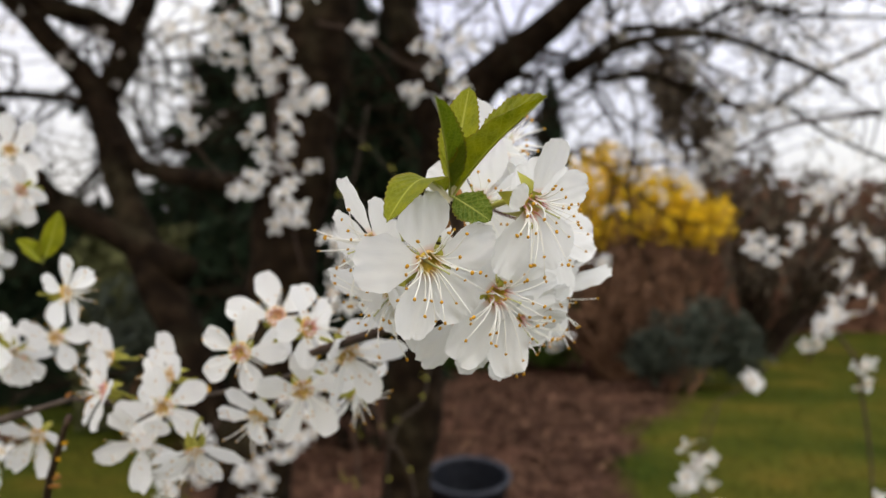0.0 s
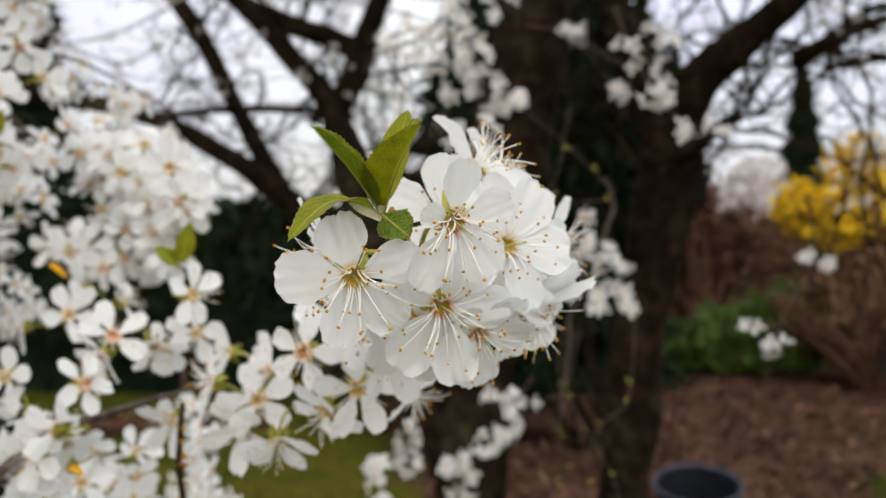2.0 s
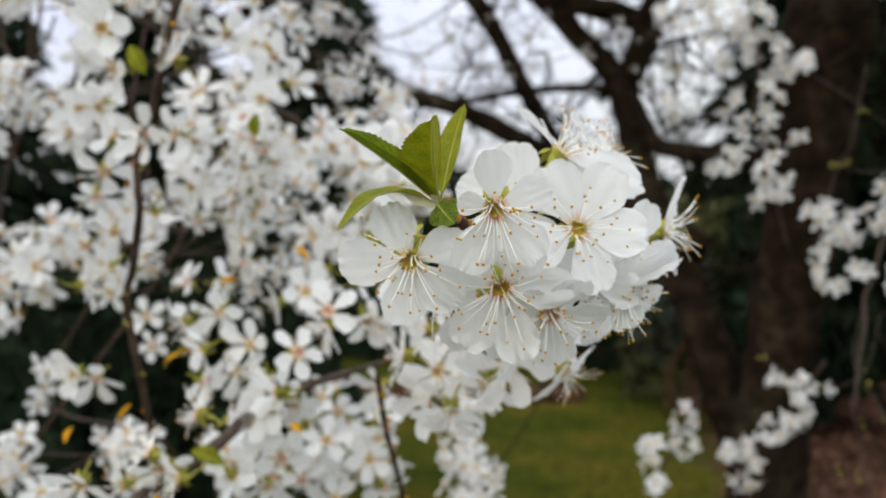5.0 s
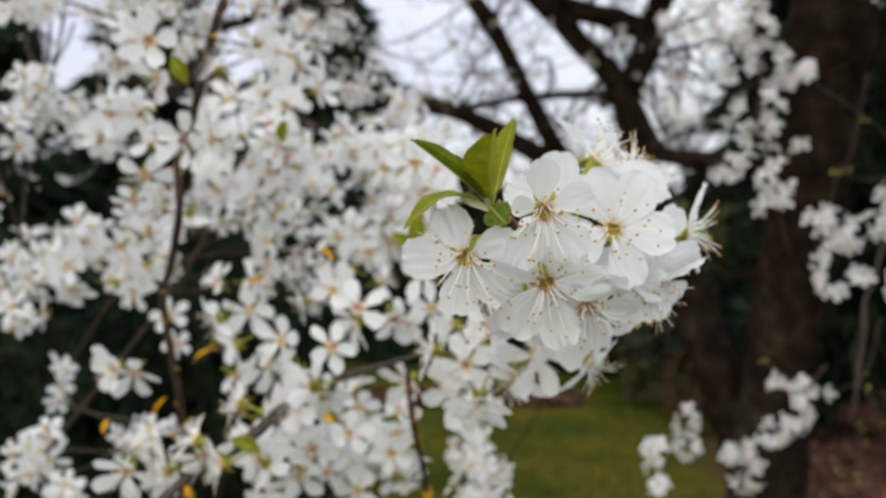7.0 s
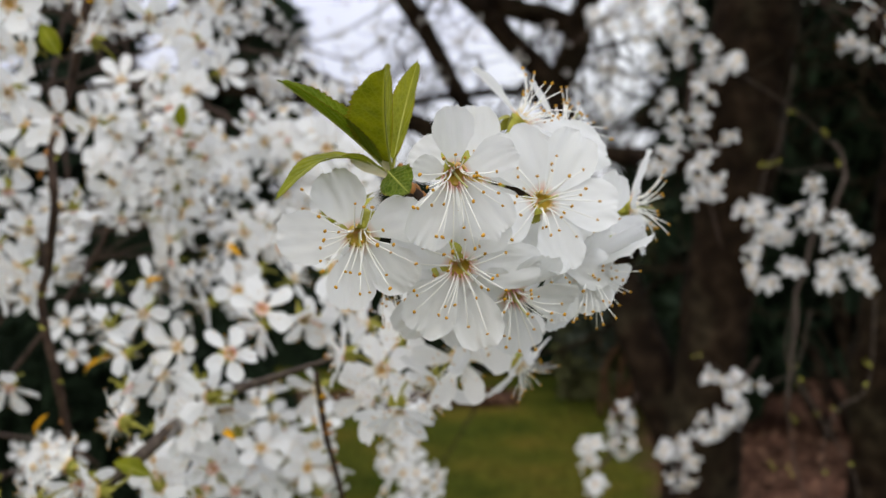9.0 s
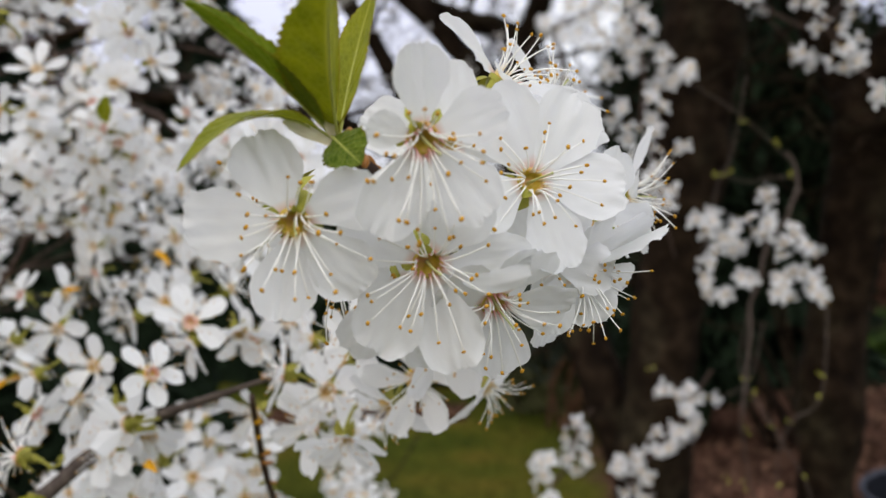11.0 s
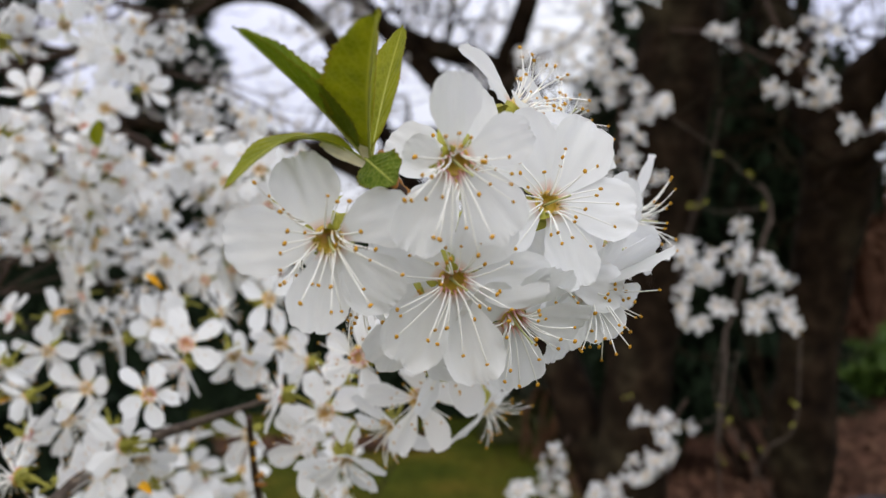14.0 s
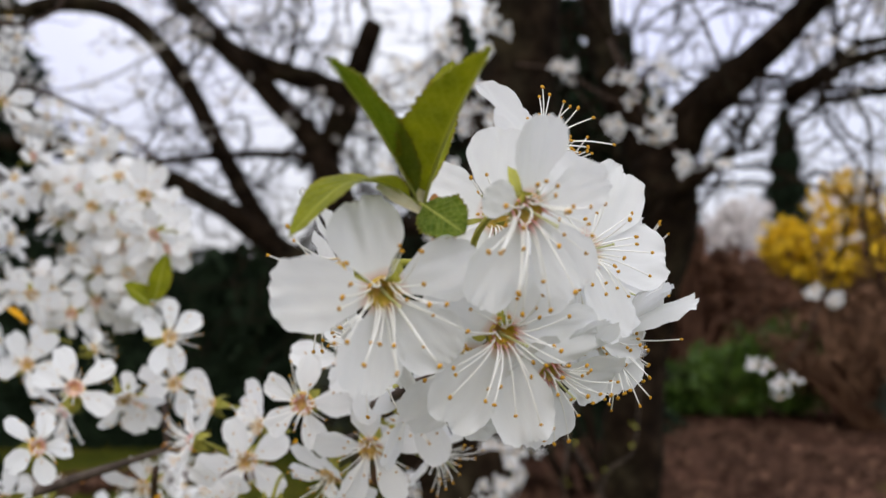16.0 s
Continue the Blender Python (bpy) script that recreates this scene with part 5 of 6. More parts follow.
MID_C = [(-0.318, 0.405, 1.288, 0.0178, 5), (-0.339, 0.433, 1.331, 0.0188, 5), (-0.345, 0.372, 1.24, 0.0174, 5), (-0.413, 0.447, 1.269, 0.0205, 5), (-0.43, 0.322, 1.185, 0.0175, 5), (-0.378, 0.465, 1.266, 0.0205, 5), (-0.394, 0.333, 1.288, 0.0171, 5), (-0.317, 0.399, 1.253, 0.0176, 5), (-0.408, 0.345, 1.331, 0.0176, 5), (-0.409, 0.426, 1.279, 0.0199, 5), (-0.531, 0.394, 1.205, 0.0211, 5), (-0.393, 0.457, 1.221, 0.0205, 5), (-0.407, 0.324, 1.265, 0.0171, 5), (-0.307, 0.389, 1.251, 0.0172, 5)]
FAR_A = [(-0.646, 0.547, 1.211, 0.0254, 10), (-0.575, 0.392, 1.171, 0.0204, 10), (-0.579, 0.665, 1.142, 0.0274, 10), (-0.419, 0.555, 1.273, 0.022, 10), (-0.702, 0.599, 1.225, 0.0276, 10), (-0.506, 0.425, 1.167, 0.0201, 10), (-0.574, 0.521, 1.423, 0.0234, 10), (-0.587, 0.764, 1.451, 0.0298, 10), (-0.389, 0.507, 1.229, 0.0204, 10), (-0.503, 0.453, 1.231, 0.0208, 10), (-0.781, 0.588, 1.453, 0.0284, 10), (-0.556, 0.679, 1.159, 0.0274, 10), (-0.587, 0.562, 1.427, 0.0247, 10), (-0.416, 0.478, 1.212, 0.0201, 10), (-0.905, 0.545, 1.464, 0.0292, 10), (-0.718, 0.476, 1.331, 0.0246, 10), (-0.445, 0.56, 1.385, 0.0225, 10), (-0.448, 0.519, 1.39, 0.0215, 10), (-0.659, 0.41, 1.163, 0.0222, 10)]
FAR_B = [(-0.752, 0.716, 1.365, 0.0313, 10), (-0.517, 0.631, 1.263, 0.0255, 10), (-0.543, 0.436, 1.194, 0.021, 10), (-0.487, 0.555, 1.345, 0.023, 10), (-0.646, 0.604, 1.404, 0.0267, 10), (-0.618, 0.415, 1.412, 0.0214, 10), (-0.756, 0.492, 1.182, 0.0258, 10), (-0.436, 0.531, 1.207, 0.0217, 10), (-0.421, 0.678, 1.328, 0.0252, 10), (-0.69, 0.653, 1.24, 0.0288, 10), (-0.686, 0.497, 1.197, 0.0248, 10), (-0.826, 0.615, 1.182, 0.03, 10), (-0.572, 0.795, 1.378, 0.0305, 10), (-0.566, 0.719, 1.14, 0.0286, 10), (-0.471, 0.78, 1.311, 0.0285, 10), (-0.496, 0.652, 1.287, 0.0257, 10), (-0.596, 0.53, 1.183, 0.0242, 10), (-0.565, 0.702, 1.283, 0.0281, 10), (-0.731, 0.591, 1.451, 0.0277, 10)]
FAR_C = [(-0.717, 0.483, 1.058, 0.0238, 6), (-0.679, 0.436, 0.975, 0.0222, 6), (-0.441, 0.397, 1.051, 0.0176, 6), (-0.683, 0.434, 1.008, 0.0222, 6), (-0.485, 0.444, 1.014, 0.0195, 6), (-0.503, 0.359, 1.013, 0.0176, 6), (-0.687, 0.56, 0.996, 0.0253, 6), (-0.519, 0.356, 1.048, 0.0178, 6), (-0.672, 0.533, 1.005, 0.0244, 6), (-0.547, 0.364, 1.036, 0.0184, 6)]

mid_rng = random.Random(9)
for x, y, z, s, n in MID_A + MID_B + MID_C:
    for _ in range(n):
        d = Vector((mid_rng.gauss(0, 1), mid_rng.gauss(0, 1), mid_rng.gauss(0, 1))).normalized() * mid_rng.random() ** 0.45
        out = d * 1.3 + Vector((0.40, -0.62, 0.05))
        e = math.degrees(math.asin(out.normalized().z))
        m = facing(Vector((x, y, z)) + d * s, math.degrees(math.atan2(out.x, -out.y)), e, mid_rng.uniform(0, 72))
        tagged(copy_thing(KINDS[mid_rng.randrange(12)], m), "white plum blossom in the dense mass of bloom", "blossom", "blossoms of the dense bloom")


def side_twig(rows, mat, label, lichen=()):
    thing = empty("side_twig", Matrix.Translation(rows[0][:3]))
    tagged(thing, label, "twig", "side twigs")
    inv = thing.matrix_world.inverted()
    wood("bark", [(*(inv @ Vector(r[:3])), r[3]) for r in rows], thing, 9, 6, 0.25, 220.0, mat)
    path = spline(rows, 10)
    rng = random.Random(len(label))
    for _ in range(3 * len(rows)):
        p = Vector(path[rng.randrange(len(path))][:3]) + Vector((rng.gauss(0, 1), rng.gauss(0, 1), rng.gauss(0, 1))) * 0.0016
        v = ball((0, 0, 0), rng.uniform(0.0008, 0.0016), (0.6, 0.7, 1.6), 5, 6)
        build("bud_scale", *v[:2], rng.choice((M_BUD, M_BUD, M_STALK, M_LICHEN)), thing, "shrivelled brown bud scale").matrix_basis = Matrix.Translation(inv @ p) @ Euler((rng.uniform(-2, 2), rng.uniform(-2, 2), 0)).to_matrix().to_4x4()
    for q in lichen:
        p = path[int(q * (len(path) - 1))]
        v = ball((0, 0, 0), 0.0030, (0.8, 0.8, 1.4), 5, 7)
        build("lichen", *v[:2], M_LICHEN, thing, "orange lichen crust").matrix_basis = Matrix.Translation(inv @ Vector(p[:3]))


side_twig(TWIG_UPRIGHT, M_TWIG, "upright dark brown twig among the blossoms", (0.82, 0.87))
side_twig(TWIG_LOW[:7], M_TWIG_GREY, "grey-brown low twig with blossoms along it")
side_twig(TWIG_LOW[6:], M_TWIG_GREY, "thin grey-brown twig under the lower blossoms")
side_twig(TWIG_C, M_TWIG, "thin hanging twig with a fleck of lichen", (0.9,))


# ---- blossom sprays farther off, many flowers in one mesh ----
def flower_chunk(seed, petal_nu=4, petal_nv=2):
    rng = random.Random(seed)
    chunks = []
    lift = rng.uniform(-0.15, 0.75)
    for k in range(5 if seed % 3 else 4):
        c = petal_chunk(rng, 0.0130 * rng.uniform(0.75, 1.15), 0.0066 * rng.uniform(0.8, 1.15), lift + rng.uniform(-0.25, 0.25), 0.02, 0.2, 0.09, petal_nu, petal_nv)
        chunks.append(moved(c, Matrix.Rotation(radians(72 * k + rng.uniform(-8, 8)), 4, "Z") @ Matrix.Translation((0.0012, 0, 0))))
    return joined(chunks)


def centre_chunk(seed):
    rng = random.Random(seed)
    c = [ball((0, 0, 0.0004), 0.0025, (1, 1, 0.8), 3, 5)]
    for _ in range(9):
        c.append(ball((rng.uniform(-0.0045, 0.0045), rng.uniform(-0.0045, 0.0045), rng.uniform(0.003, 0.0065)), 0.0005, (1, 1, 1), 2, 3))
    return joined(c)


FLOWERS = [flower_chunk(300 + k) for k in range(10)]
CENTRES = [centre_chunk(320 + k) for k in range(4)]


def stack(chunks, poses):
    """Many copies of small chunks in one mesh."""
    vs, fs, us, base = [], [], [], 0
    for (v, f, u), m in zip(chunks, poses):
        r = np.array(m.to_3x3())
        vs.append(v @ r.T + np.array(m.translation))
        fs += [tuple(i + base for i in q) for q in f]
        us.append(u)
        base += len(v)
    return np.concatenate(vs), fs, np.concatenate(us)


def spray(label, rows, groups, seed, az=15.0, mat=None, dense=1.3):
    """A thin twig with groups of blossoms: rows of x, y, z, radius; groups of x, y, z, spread, count."""
    rng = random.Random(seed)
    thing = empty("blossom_spray", Matrix.Translation(rows[0][:3]))
    tagged(thing, label, "blossom spray", "blossom sprays")
    inv = thing.matrix_world.inverted()
    v = tube(spline([(*(inv @ Vector(r[:3])), r[3]) for r in rows], 4), 6, 0.1, 60)
    build("twig", *v[:2], mat or M_TWIG, thing)
    poses = []
    for x, y, z, s, n in groups:
        for _ in range(round(n * dense)):
            d = Vector((rng.gauss(0, 1), rng.gauss(0, 1), rng.gauss(0, 1)))
            d = d.normalized() * rng.random() ** 0.5
            p = inv @ (Vector((x, y, z)) + d * s)
            out = d + Vector((math.sin(radians(az)), -math.cos(radians(az)), 0)) * 0.45
            e = math.degrees(math.asin(max(-1, min(1, out.normalized().z))))
            poses.append(facing(p, math.degrees(math.atan2(out.x, -out.y)), e, rng.uniform(0, 360)))
    v = stack([FLOWERS[rng.randrange(10)] for _ in poses], poses)
    tagged(build("blossom_mass", *v[:2], M_PETAL, thing, uvs=v[2]), "white plum blossoms", kind="stuff")
    v = stack([CENTRES[rng.randrange(4)] for _ in poses], poses)
    tagged(build("heart_mass", *v[:2], M_HEART, thing), kind="stuff")
    return thing


def bud_twig(label, rows, buds, seed):
    """A bare thin twig with swelling yellow-green buds."""
    rng = random.Random(seed)
    thing = empty("bud_twig", Matrix.Translation(rows[0][:3]))
    tagged(thing, label, "twig", "budding twigs")
    inv = thing.matrix_world.inverted()
    v = tube(spline([(*(inv @ Vector(r[:3])), r[3]) for r in rows], 5), 6, 0.2, 70)
    build("bark", *v[:2], M_TWIG_GREY, thing)
    for p in buds:
        for _ in range(2):
            v = ball((0, 0, 0), rng.uniform(0.0012, 0.0024), (0.7, 0.7, 1.4), 5, 7)
            d = Vector((rng.gauss(0, 1), rng.gauss(0, 1), rng.gauss(0, 1))) * 0.005
            build("bud", *v[:2], M_CALYX, thing, "yellow-green bud").matrix_basis = Matrix.Translation(inv @ Vector(p) + d) @ Euler((rng.uniform(-1, 1), rng.uniform(-1, 1), 0)).to_matrix().to_4x4()


spray("hanging spray of white blossom in front of the trunk", [(-0.253, 1.214, 1.635, 0.0034), (-0.239, 1.218, 1.513, 0.0031), (-0.228, 1.222, 1.421, 0.0027), (-0.231, 1.218, 1.344, 0.0023), (-0.218, 1.225, 1.298, 0.0019), (-0.208, 1.229, 1.229, 0.0015), (-0.195, 1.235, 1.168, 0.0011)],
      [(-0.221, 1.227, 1.445, 0.032, 8), (-0.193, 1.244, 1.409, 0.0339, 8), (-0.177, 1.253, 1.413, 0.0207, 4), (-0.259, 1.203, 1.42, 0.0207, 4), (-0.261, 1.201, 1.373, 0.0188, 3), (-0.215, 1.228, 1.362, 0.0283, 6), (-0.201, 1.236, 1.327, 0.0245, 6), (-0.246, 1.208, 1.335, 0.0188, 3), (-0.262, 1.198, 1.29, 0.0283, 7), (-0.209, 1.229, 1.264, 0.032, 8), (-0.217, 1.223, 1.235, 0.0207, 4), (-0.259, 1.206, 1.489, 0.0471, 11), (-0.283, 1.191, 1.479, 0.0377, 7), (-0.231, 1.222, 1.469, 0.0339, 7), (-0.244, 1.216, 1.536, 0.0565, 13), (-0.221, 1.232, 1.573, 0.0471, 11)], 401, dense=0.95)
spray("small clump of white blossom on a thin twig", [(-0.362, 1.25, 1.504, 0.0016), (-0.35, 1.25, 1.432, 0.0016), (-0.354, 1.25, 1.374, 0.0016), (-0.342, 1.25, 1.336, 0.0012), (-0.298, 1.25, 1.288, 0.0016)],
      [(-0.354, 1.25, 1.374, 0.0214, 4), (-0.35, 1.25, 1.432, 0.0125, 2)], 402)
spray("blossom spray on a pale hanging twig beside the trunk", [(-0.054, 1.231, 1.299, 0.0012), (-0.047, 1.235, 1.287, 0.0021), (-0.042, 1.237, 1.258, 0.0023), (-0.050, 1.229, 1.232, 0.0027), (-0.056, 1.227, 1.214, 0.0023), (-0.074, 1.214, 1.190, 0.0027), (-0.082, 1.21, 1.166, 0.0023), (-0.088, 1.206, 1.136, 0.0028), (-0.098, 1.201, 1.109, 0.0023), (-0.097, 1.197, 1.078, 0.0026), (-0.101, 1.194, 1.047, 0.0021), (-0.11, 1.186, 0.961, 0.0016)],
      [(-0.14, 1.176, 1.215, 0.0208, 3), (-0.124, 1.185, 1.204, 0.0208, 4), (-0.112, 1.192, 1.193, 0.0192, 3), (-0.084, 1.21, 1.201, 0.024, 4), (-0.052, 1.229, 1.19, 0.0192, 3), (-0.028, 1.244, 1.185, 0.0192, 3), (-0.142, 1.173, 1.165, 0.0192, 3), (-0.131, 1.179, 1.132, 0.024, 4), (-0.105, 1.195, 1.145, 0.0176, 2), (-0.052, 1.227, 1.148, 0.0272, 5), (-0.063, 1.22, 1.126, 0.0224, 3), (-0.025, 1.243, 1.125, 0.0256, 5), (-0.076, 1.216, 1.243, 0.0104, 2)], 403, 15.0, M_TWIG_GREY)
spray("low blossom spray in front of the trunk", [(-0.169, 1.325, 1.009, 0.002), (-0.194, 1.311, 0.969, 0.0024), (-0.222, 1.294, 0.92, 0.0024), (-0.262, 1.272, 0.872, 0.0024), (-0.283, 1.259, 0.815, 0.002)],
      [(-0.226, 1.293, 0.977, 0.0146, 2), (-0.194, 1.311, 0.969, 0.0247, 6), (-0.204, 1.304, 0.936, 0.0247, 6), (-0.226, 1.292, 0.916, 0.0265, 6), (-0.251, 1.278, 0.884, 0.0283, 7), (-0.28, 1.262, 0.88, 0.0183, 4), (-0.262, 1.271, 0.851, 0.0247, 6)], 404)
spray("low blossom spray over the lawn", [(-0.299, 1.186, 0.973, 0.0016), (-0.32, 1.174, 0.935, 0.0019), (-0.33, 1.167, 0.896, 0.0019), (-0.354, 1.154, 0.857, 0.0019), (-0.354, 1.152, 0.787, 0.0016)],
      [(-0.321, 1.173, 0.939, 0.0192, 4), (-0.316, 1.175, 0.904, 0.0174, 4), (-0.354, 1.155, 0.896, 0.0192, 4), (-0.358, 1.152, 0.873, 0.0157, 2), (-0.357, 1.151, 0.846, 0.0192, 4), (-0.351, 1.155, 0.818, 0.0192, 4)], 405)
spray("high blossom spray before the dark evergreen", [(-0.04, 1.226, 1.532, 0.0025), (-0.015, 1.238, 1.467, 0.0025), (0.016, 1.253, 1.417, 0.0021), (0.054, 1.272, 1.374, 0.0021), (0.117, 1.306, 1.352, 0.0014)],
      [(-0.009, 1.241, 1.453, 0.0186, 3), (0.018, 1.25, 1.424, 0.0268, 8), (0.030, 1.256, 1.41, 0.0176, 4), (-0.031, 1.228, 1.421, 0.0128, 2), (0.064, 1.278, 1.381, 0.0216, 5), (0.048, 1.269, 1.37, 0.0128, 2), (-0.021, 1.234, 1.478, 0.0176, 3), (0.029, 1.262, 1.485, 0.0216, 3), (0.105, 1.299, 1.355, 0.02, 3)], 406, dense=0.9)
spray("blossom spray among the limbs", [(-0.335, 1.501, 1.627, 0.0029), (-0.386, 1.473, 1.57, 0.0029), (-0.44, 1.443, 1.542, 0.0024), (-0.478, 1.421, 1.504, 0.0019)],
      [(-0.44, 1.443, 1.547, 0.0289, 5), (-0.386, 1.473, 1.565, 0.0428, 8), (-0.419, 1.454, 1.532, 0.0236, 3), (-0.369, 1.481, 1.532, 0.0321, 4)], 407)
spray("loose blossom spray over the lawn", [(0.709, 1.3, 1.317, 0.0033), (0.626, 1.3, 1.217, 0.0029), (0.593, 1.3, 1.151, 0.0029), (0.568, 1.3, 1.093, 0.0025), (0.535, 1.3, 1.035, 0.0017)],
      [(0.469, 1.3, 1.201, 0.0276, 7), (0.498, 1.3, 1.184, 0.0184, 3), (0.519, 1.3, 1.226, 0.0276, 6), (0.56, 1.3, 1.255, 0.0316, 7), (0.556, 1.3, 1.284, 0.0225, 3), (0.61, 1.3, 1.217, 0.0276, 7), (0.585, 1.3, 1.172, 0.0204, 4), (0.631, 1.3, 1.193, 0.0184, 4), (0.602, 1.3, 1.13, 0.0276, 7), (0.564, 1.3, 1.089, 0.0367, 11), (0.585, 1.3, 1.101, 0.0225, 5), (0.539, 1.3, 1.068, 0.0184, 3)], 408, dense=0.8)
spray("twig tip with two blossoms", [(0.577, 1.3, 1.077, 0.0021), (0.606, 1.3, 1.035, 0.0021), (0.614, 1.3, 0.985, 0.0021), (0.626, 1.3, 0.903, 0.0021), (0.631, 1.3, 0.82, 0.0021)],
      [(0.614, 1.3, 1.023, 0.013, 2), (0.614, 1.3, 1.002, 0.0111, 2), (0.639, 1.3, 0.836, 0.0148, 2)], 409)
spray("single blossom clump on a bare twig", [(0.535, 1.3, 1.101, 0.0012), (0.494, 1.3, 1.052, 0.0012), (0.452, 1.3, 1.002, 0.0012), (0.394, 1.3, 0.969, 0.0012), (0.374, 1.3, 0.903, 0.0012)],
      [(0.452, 1.3, 1.002, 0.0195, 4)], 410)
spray("low blossom clump over the lawn edge", [(0.403, 1.3, 0.969, 0.0012), (0.382, 1.3, 0.903, 0.0017), (0.357, 1.3, 0.861, 0.0017), (0.411, 1.3, 0.82, 0.0012)],
      [(0.378, 1.3, 0.903, 0.026, 6), (0.357, 1.3, 0.865, 0.0232, 5), (0.386, 1.3, 0.878, 0.0186, 3), (0.407, 1.3, 0.836, 0.0204, 4)], 411)
spray("blossoming branch high over the yellow bush", [(0.989, 2.0, 1.507, 0.0064), (0.785, 2.0, 1.482, 0.0057), (0.645, 2.0, 1.418, 0.0051), (0.505, 2.0, 1.399, 0.0045), (0.377, 2.0, 1.38, 0.0032)],
      [(0.645, 2.0, 1.418, 0.0628, 20), (0.594, 2.0, 1.399, 0.0487, 14), (0.518, 2.0, 1.399, 0.0565, 17), (0.454, 2.0, 1.418, 0.0487, 12), (0.403, 2.0, 1.392, 0.0345, 6), (0.575, 2.0, 1.329, 0.0345, 7), (0.479, 2.0, 1.322, 0.0251, 4), (0.39, 2.0, 1.284, 0.0251, 4), (0.887, 2.0, 1.443, 0.0785, 13)], 412, dense=0.95)
spray("blossoming branch against the sky", [(1.04, 2.0, 1.686, 0.0064), (0.849, 2.0, 1.596, 0.0057), (0.696, 2.0, 1.507, 0.0051), (0.569, 2.0, 1.609, 0.0045)],
      [(0.658, 2.0, 1.52, 0.0707, 16), (0.709, 2.0, 1.494, 0.0628, 14), (0.569, 2.0, 1.622, 0.0424, 8), (0.785, 2.0, 1.545, 0.0785, 14), (0.849, 2.0, 1.609, 0.0785, 14), (0.964, 2.0, 1.647, 0.0785, 16), (0.76, 2.0, 1.686, 0.0785, 11), (0.989, 2.0, 1.303, 0.0314, 7), (0.913, 2.0, 1.341, 0.0471, 8)], 413, dense=0.95)
spray("hanging spray of small white blossoms over the lawn", [(-0.455, 0.82, 1.10, 0.0026), (-0.430, 0.79, 1.04, 0.0024), (-0.405, 0.765, 0.985, 0.0020), (-0.398, 0.76, 0.93, 0.0016), (-0.392, 0.76, 0.87, 0.0012)],
      [(-0.428, 0.785, 1.035, 0.022, 8), (-0.400, 0.765, 1.010, 0.024, 10), (-0.405, 0.76, 0.975, 0.026, 12), (-0.378, 0.76, 0.955, 0.024, 9), (-0.398, 0.755, 0.925, 0.028, 12), (-0.372, 0.765, 0.905, 0.022, 8), (-0.400, 0.76, 0.880, 0.026, 9)], 419, 25.0)
spray("two blossoms on a drooping twig", [(0.226, 1.415, 1.286, 0.0013), (0.239, 1.417, 1.192, 0.0013), (0.201, 1.408, 1.106, 0.0013), (0.164, 1.4, 1.063, 0.0013)],
      [(0.147, 1.397, 1.08, 0.0135, 2), (0.18, 1.403, 1.054, 0.0193, 3), (0.227, 1.414, 1.196, 0.0116, 2), (0.256, 1.42, 1.183, 0.0116, 2)], 414)
spray("blossoms along the dark limb", [(-0.228, 1.6, 1.609, 0.0025), (-0.147, 1.6, 1.589, 0.0025), (-0.045, 1.6, 1.527, 0.0025), (0.016, 1.6, 1.589, 0.0025)],
      [(-0.147, 1.6, 1.589, 0.0297, 4), (-0.055, 1.6, 1.487, 0.0206, 2), (0.006, 1.6, 1.578, 0.0343, 4)], 415)
spray("far blossoms among bare twigs", [(-0.248, 2.187, 1.748, 0.0035), (-0.207, 2.195, 1.72, 0.0035), (-0.11, 2.215, 1.593, 0.0028)],
      [(-0.234, 2.19, 1.741, 0.0345, 4), (-0.2, 2.197, 1.72, 0.0251, 2), (-0.097, 2.218, 1.593, 0.0251, 2), (0.082, 2.254, 1.53, 0.0471, 6), (0.137, 2.266, 1.537, 0.0314, 3)], 416)
spray("far blossoms on bare twigs below the bent limb", [(-1.20, 2.25, 2.00, 0.0040), (-1.30, 2.25, 1.93, 0.0036), (-1.55, 2.22, 1.82, 0.0032), (-1.80, 2.2, 1.80, 0.0028)],
      [(-1.287, 2.2, 1.954, 0.05, 9), (-1.218, 2.2, 1.911, 0.045, 7), (-1.567, 2.2, 1.813, 0.05, 6), (-1.70, 2.2, 1.76, 0.05, 7), (-1.775, 2.2, 1.863, 0.06, 8)], 417)
spray("far blossoms on crossing twigs before the sky", [(-1.90, 2.3, 1.90, 0.0040), (-1.70, 2.25, 1.80, 0.0036), (-1.50, 2.2, 1.73, 0.0030), (-1.36, 2.2, 1.78, 0.0026)],
      [(-1.517, 2.2, 1.717, 0.05, 7), (-1.691, 2.2, 1.807, 0.05, 6), (-1.391, 2.2, 1.769, 0.04, 5), (-1.833, 2.2, 1.753, 0.06, 9), (-1.95, 2.2, 1.70, 0.06, 9)], 418)
bud_twig("thin bare twig that crosses before the trunk", [(-0.177, 1.277, 1.406, 0.0008), (-0.114, 1.313, 1.355, 0.0008), (-0.078, 1.334, 1.316, 0.0008), (-0.061, 1.344, 1.297, 0.001)], [(-0.114, 1.313, 1.355), (-0.08, 1.333, 1.318)], 506)
bud_twig("thin brown twig with a green bud", [(-0.111, 1.317, 1.414, 0.0008), (-0.13, 1.302, 1.308, 0.0008), (-0.144, 1.293, 1.28, 0.0008), (-0.154, 1.285, 1.24, 0.001), (-0.168, 1.275, 1.174, 0.001)], [(-0.143, 1.293, 1.282), (-0.15, 1.289, 1.275), (-0.136, 1.298, 1.285)], 507)
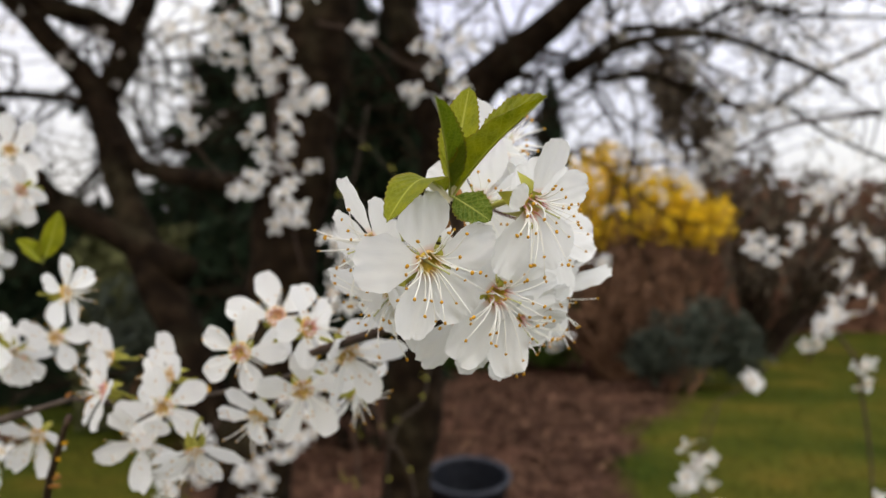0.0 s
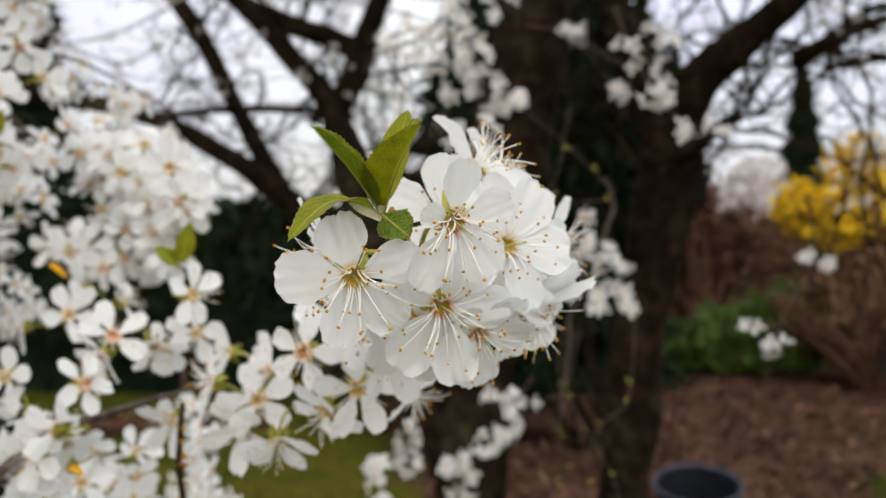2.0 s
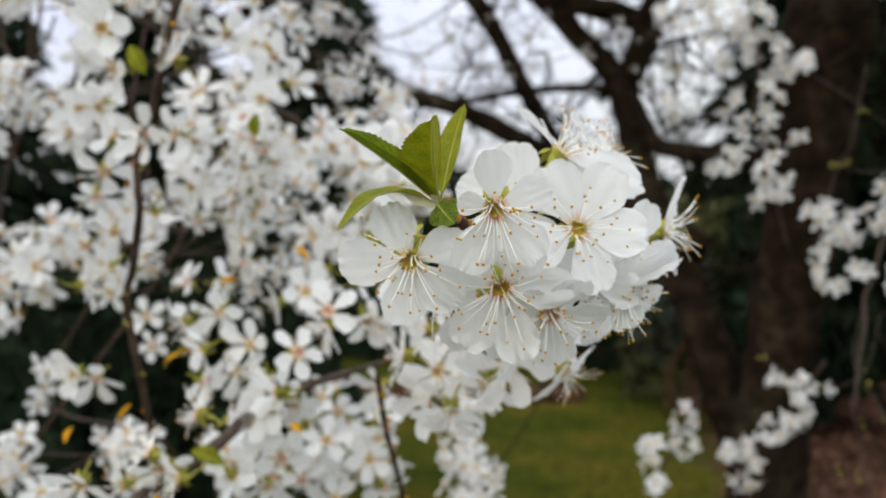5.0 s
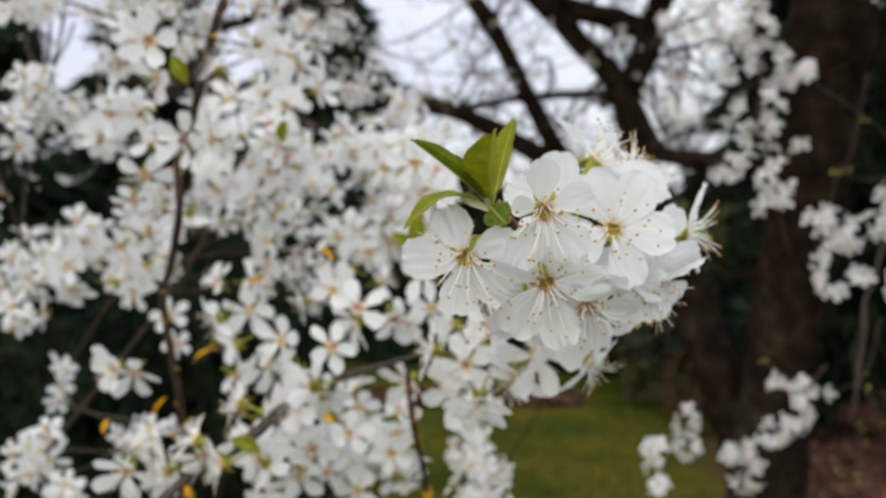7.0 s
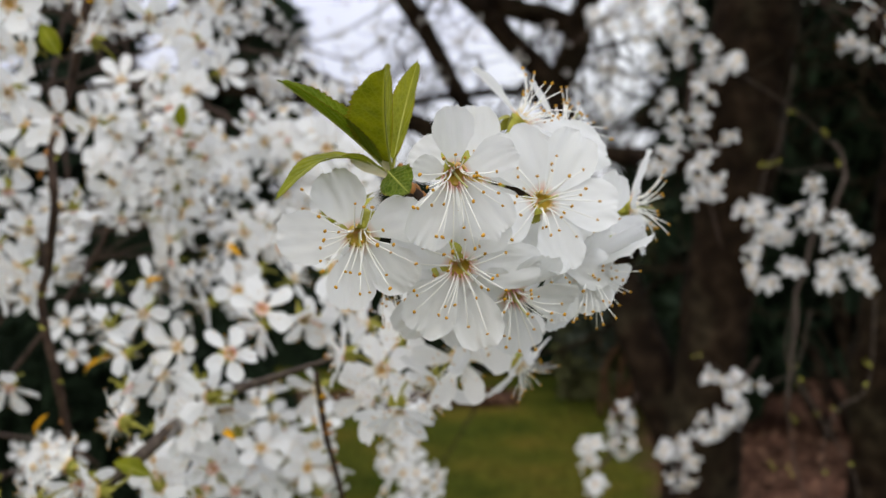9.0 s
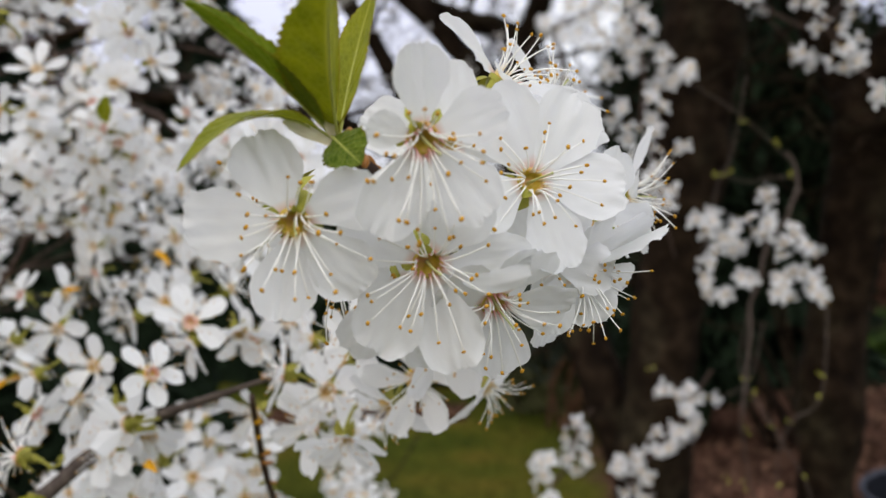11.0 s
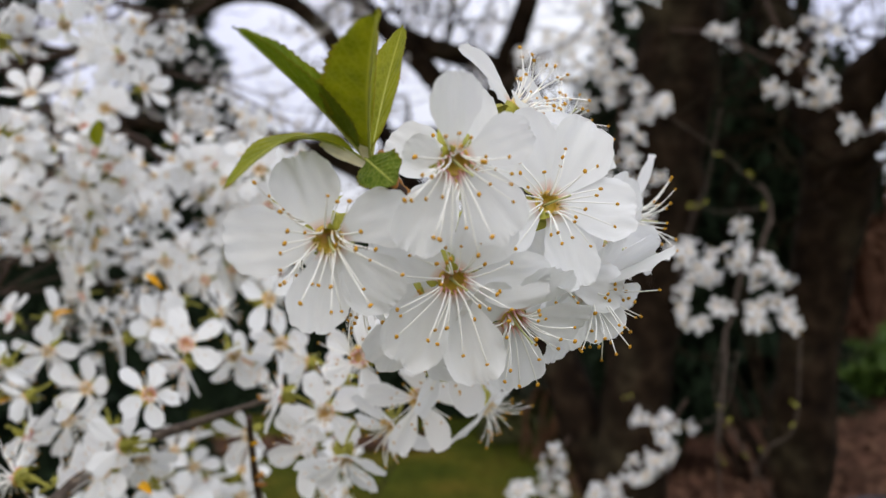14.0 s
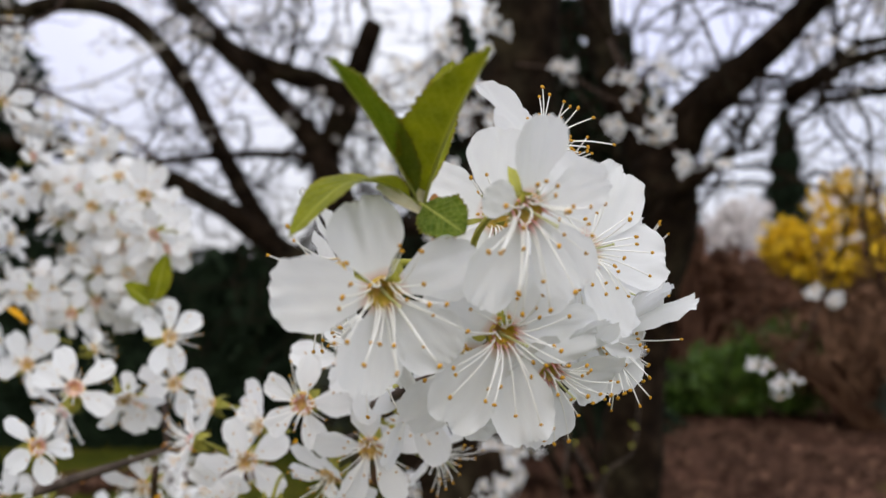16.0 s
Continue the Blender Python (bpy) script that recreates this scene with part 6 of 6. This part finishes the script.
bud_twig("bare grey twig with a few yellow buds", [(-0.017, 1.318, 1.096, 0.001), (-0.027, 1.31, 0.982, 0.001), (-0.062, 1.29, 0.951, 0.001), (-0.08, 1.279, 0.898, 0.0007), (-0.077, 1.279, 0.822, 0.0007)], [(-0.027, 1.31, 0.982), (-0.064, 1.289, 0.951), (-0.076, 1.281, 0.868), (-0.022, 1.313, 1.02)], 501)
bud_twig("thin twig with swelling buds before the trunk", [(-0.099, 1.33, 1.077, 0.001), (-0.12, 1.317, 0.997, 0.001), (-0.173, 1.288, 0.978, 0.0008), (-0.239, 1.253, 1.021, 0.0008)], [(-0.12, 1.317, 0.997), (-0.239, 1.253, 1.021), (-0.169, 1.29, 0.979)], 502)
bud_twig("thin forked twig with buds beside the trunk", [(-0.044, 1.307, 1.249, 0.001), (-0.057, 1.301, 1.271, 0.001), (-0.111, 1.272, 1.267, 0.0007), (-0.137, 1.258, 1.281, 0.0007)], [(-0.135, 1.259, 1.281), (-0.055, 1.302, 1.271)], 503)
bud_twig("low bare twig with buds over the bark bed", [(-0.136, 1.363, 0.923, 0.0011), (-0.129, 1.365, 0.848, 0.0011), (-0.114, 1.371, 0.79, 0.0011)], [(-0.129, 1.365, 0.848), (-0.136, 1.363, 0.919)], 504)
bud_twig("bare twig with buds before the second trunk", [(-0.113, 1.292, 1.093, 0.0011), (-0.125, 1.289, 1.018, 0.0011), (-0.088, 1.296, 0.943, 0.0011), (-0.048, 1.304, 0.869, 0.0008), (-0.039, 1.305, 0.819, 0.0008)], [(-0.088, 1.296, 0.942), (-0.048, 1.304, 0.867), (-0.143, 1.284, 0.869), (-0.109, 1.292, 0.985)], 505)

for k, groups in enumerate((FAR_A, FAR_B, FAR_C, FAR_D)):
    for h in range(0, len(groups), 5):
        some = groups[h : h + 5]
        c = some[0]
        lead = Vector(c[:3]) + Vector((0.10 * math.sin(h + k), 0.06, 0.16))
        rows = [(*(lead + Vector((0.05 * math.cos(2 * h + k), 0.02, 0.09))), 0.0017), (*lead, 0.0016)]
        for n, q in enumerate(sorted(some, key=lambda q: -q[2])):
            rows.append((q[0] + 0.012 * math.sin(3 * n + h), q[1] + 0.01, q[2] + 0.012 * math.cos(5 * n + k), 0.0015 - 0.0002 * n))
        spray("dense white blossom on crossing twigs", rows, some, 450 + 10 * k + h, 35.0, dense=0.77)


# ---- unseen crowns added overhead to shade the trunks and the hanging sprays ----
def unseen_crown(tree, limbs, centre, radii, clumps, seed):
    """Upper limbs with their twigs and a loose mass of bloom, out of view, added to block skylight."""
    rng = random.Random(seed)
    back = tree.matrix_world.inverted()
    for rows in limbs:
        rows = [(*(back @ Vector(q[:3])), q[3]) for q in rows]
        wood("limb", rows, tree, 10, 5, 0.18, 10.0)
        v = twigs_on(rng, rows, 8, 0.7)[0]
        tagged(build("twig_tangle", *v[:2], M_BARK, tree), kind="stuff")
    verts, faces = [], []
    for _ in range(clumps):
        while True:
            d = Vector((rng.uniform(-1, 1), rng.uniform(-1, 1), rng.uniform(-1, 1)))
            if d.length < 1:
                break
        c = Vector((centre[0] + d.x * radii[0], centre[1] + d.y * radii[1], centre[2] + d.z * radii[2]))
        for _ in range(42):
            p = c + Vector((rng.gauss(0, 0.055), rng.gauss(0, 0.055), rng.gauss(0, 0.04)))
            m = back @ Matrix.Translation(p) @ Euler((rng.uniform(0, 6.3), rng.uniform(0, 6.3), rng.uniform(0, 6.3))).to_matrix().to_4x4()
            for k in range(5):
                a = radians(72 * k)
                b = len(verts)
                for r, w in ((0.001, 0.0), (0.008, -0.5), (0.0125, 0.0), (0.008, 0.5)):
                    verts.append((m @ Vector((r * math.cos(a + w), r * math.sin(a + w), 0.15 * r))).to_tuple())
                faces.append((b, b + 1, b + 2, b + 3))
    tagged(build("shade_crown", verts, faces, M_PALE, tree, "unseen loose mass of white bloom, added overhead for shade", smooth=False), kind="stuff")


unseen_crown(tree_a, [[(*TRUNK_A[0][:3], 0.07), (-0.30, 2.0, 2.6, 0.05), (-0.42, 1.7, 2.95, 0.03), (-0.5, 1.3, 3.2, 0.012)], [(-0.27, 2.1, 2.3, 0.05), (-0.7, 1.9, 2.6, 0.035), (-1.2, 1.6, 2.8, 0.012)]], (-0.65, 1.60, 2.85), (1.3, 1.0, 0.42), 320, 61)
unseen_crown(tree_b, [[(*LIMB_I[-1][:3], 0.036), (-0.10, 2.2, 2.4, 0.03), (0.1, 1.9, 2.8, 0.02), (0.2, 1.5, 3.1, 0.010)], [(*LIMB_H[-1][:3], 0.022), (0.7, 1.9, 2.3, 0.018), (1.0, 1.6, 2.7, 0.008)]], (0.55, 1.70, 2.85), (1.2, 0.9, 0.42), 270, 62)
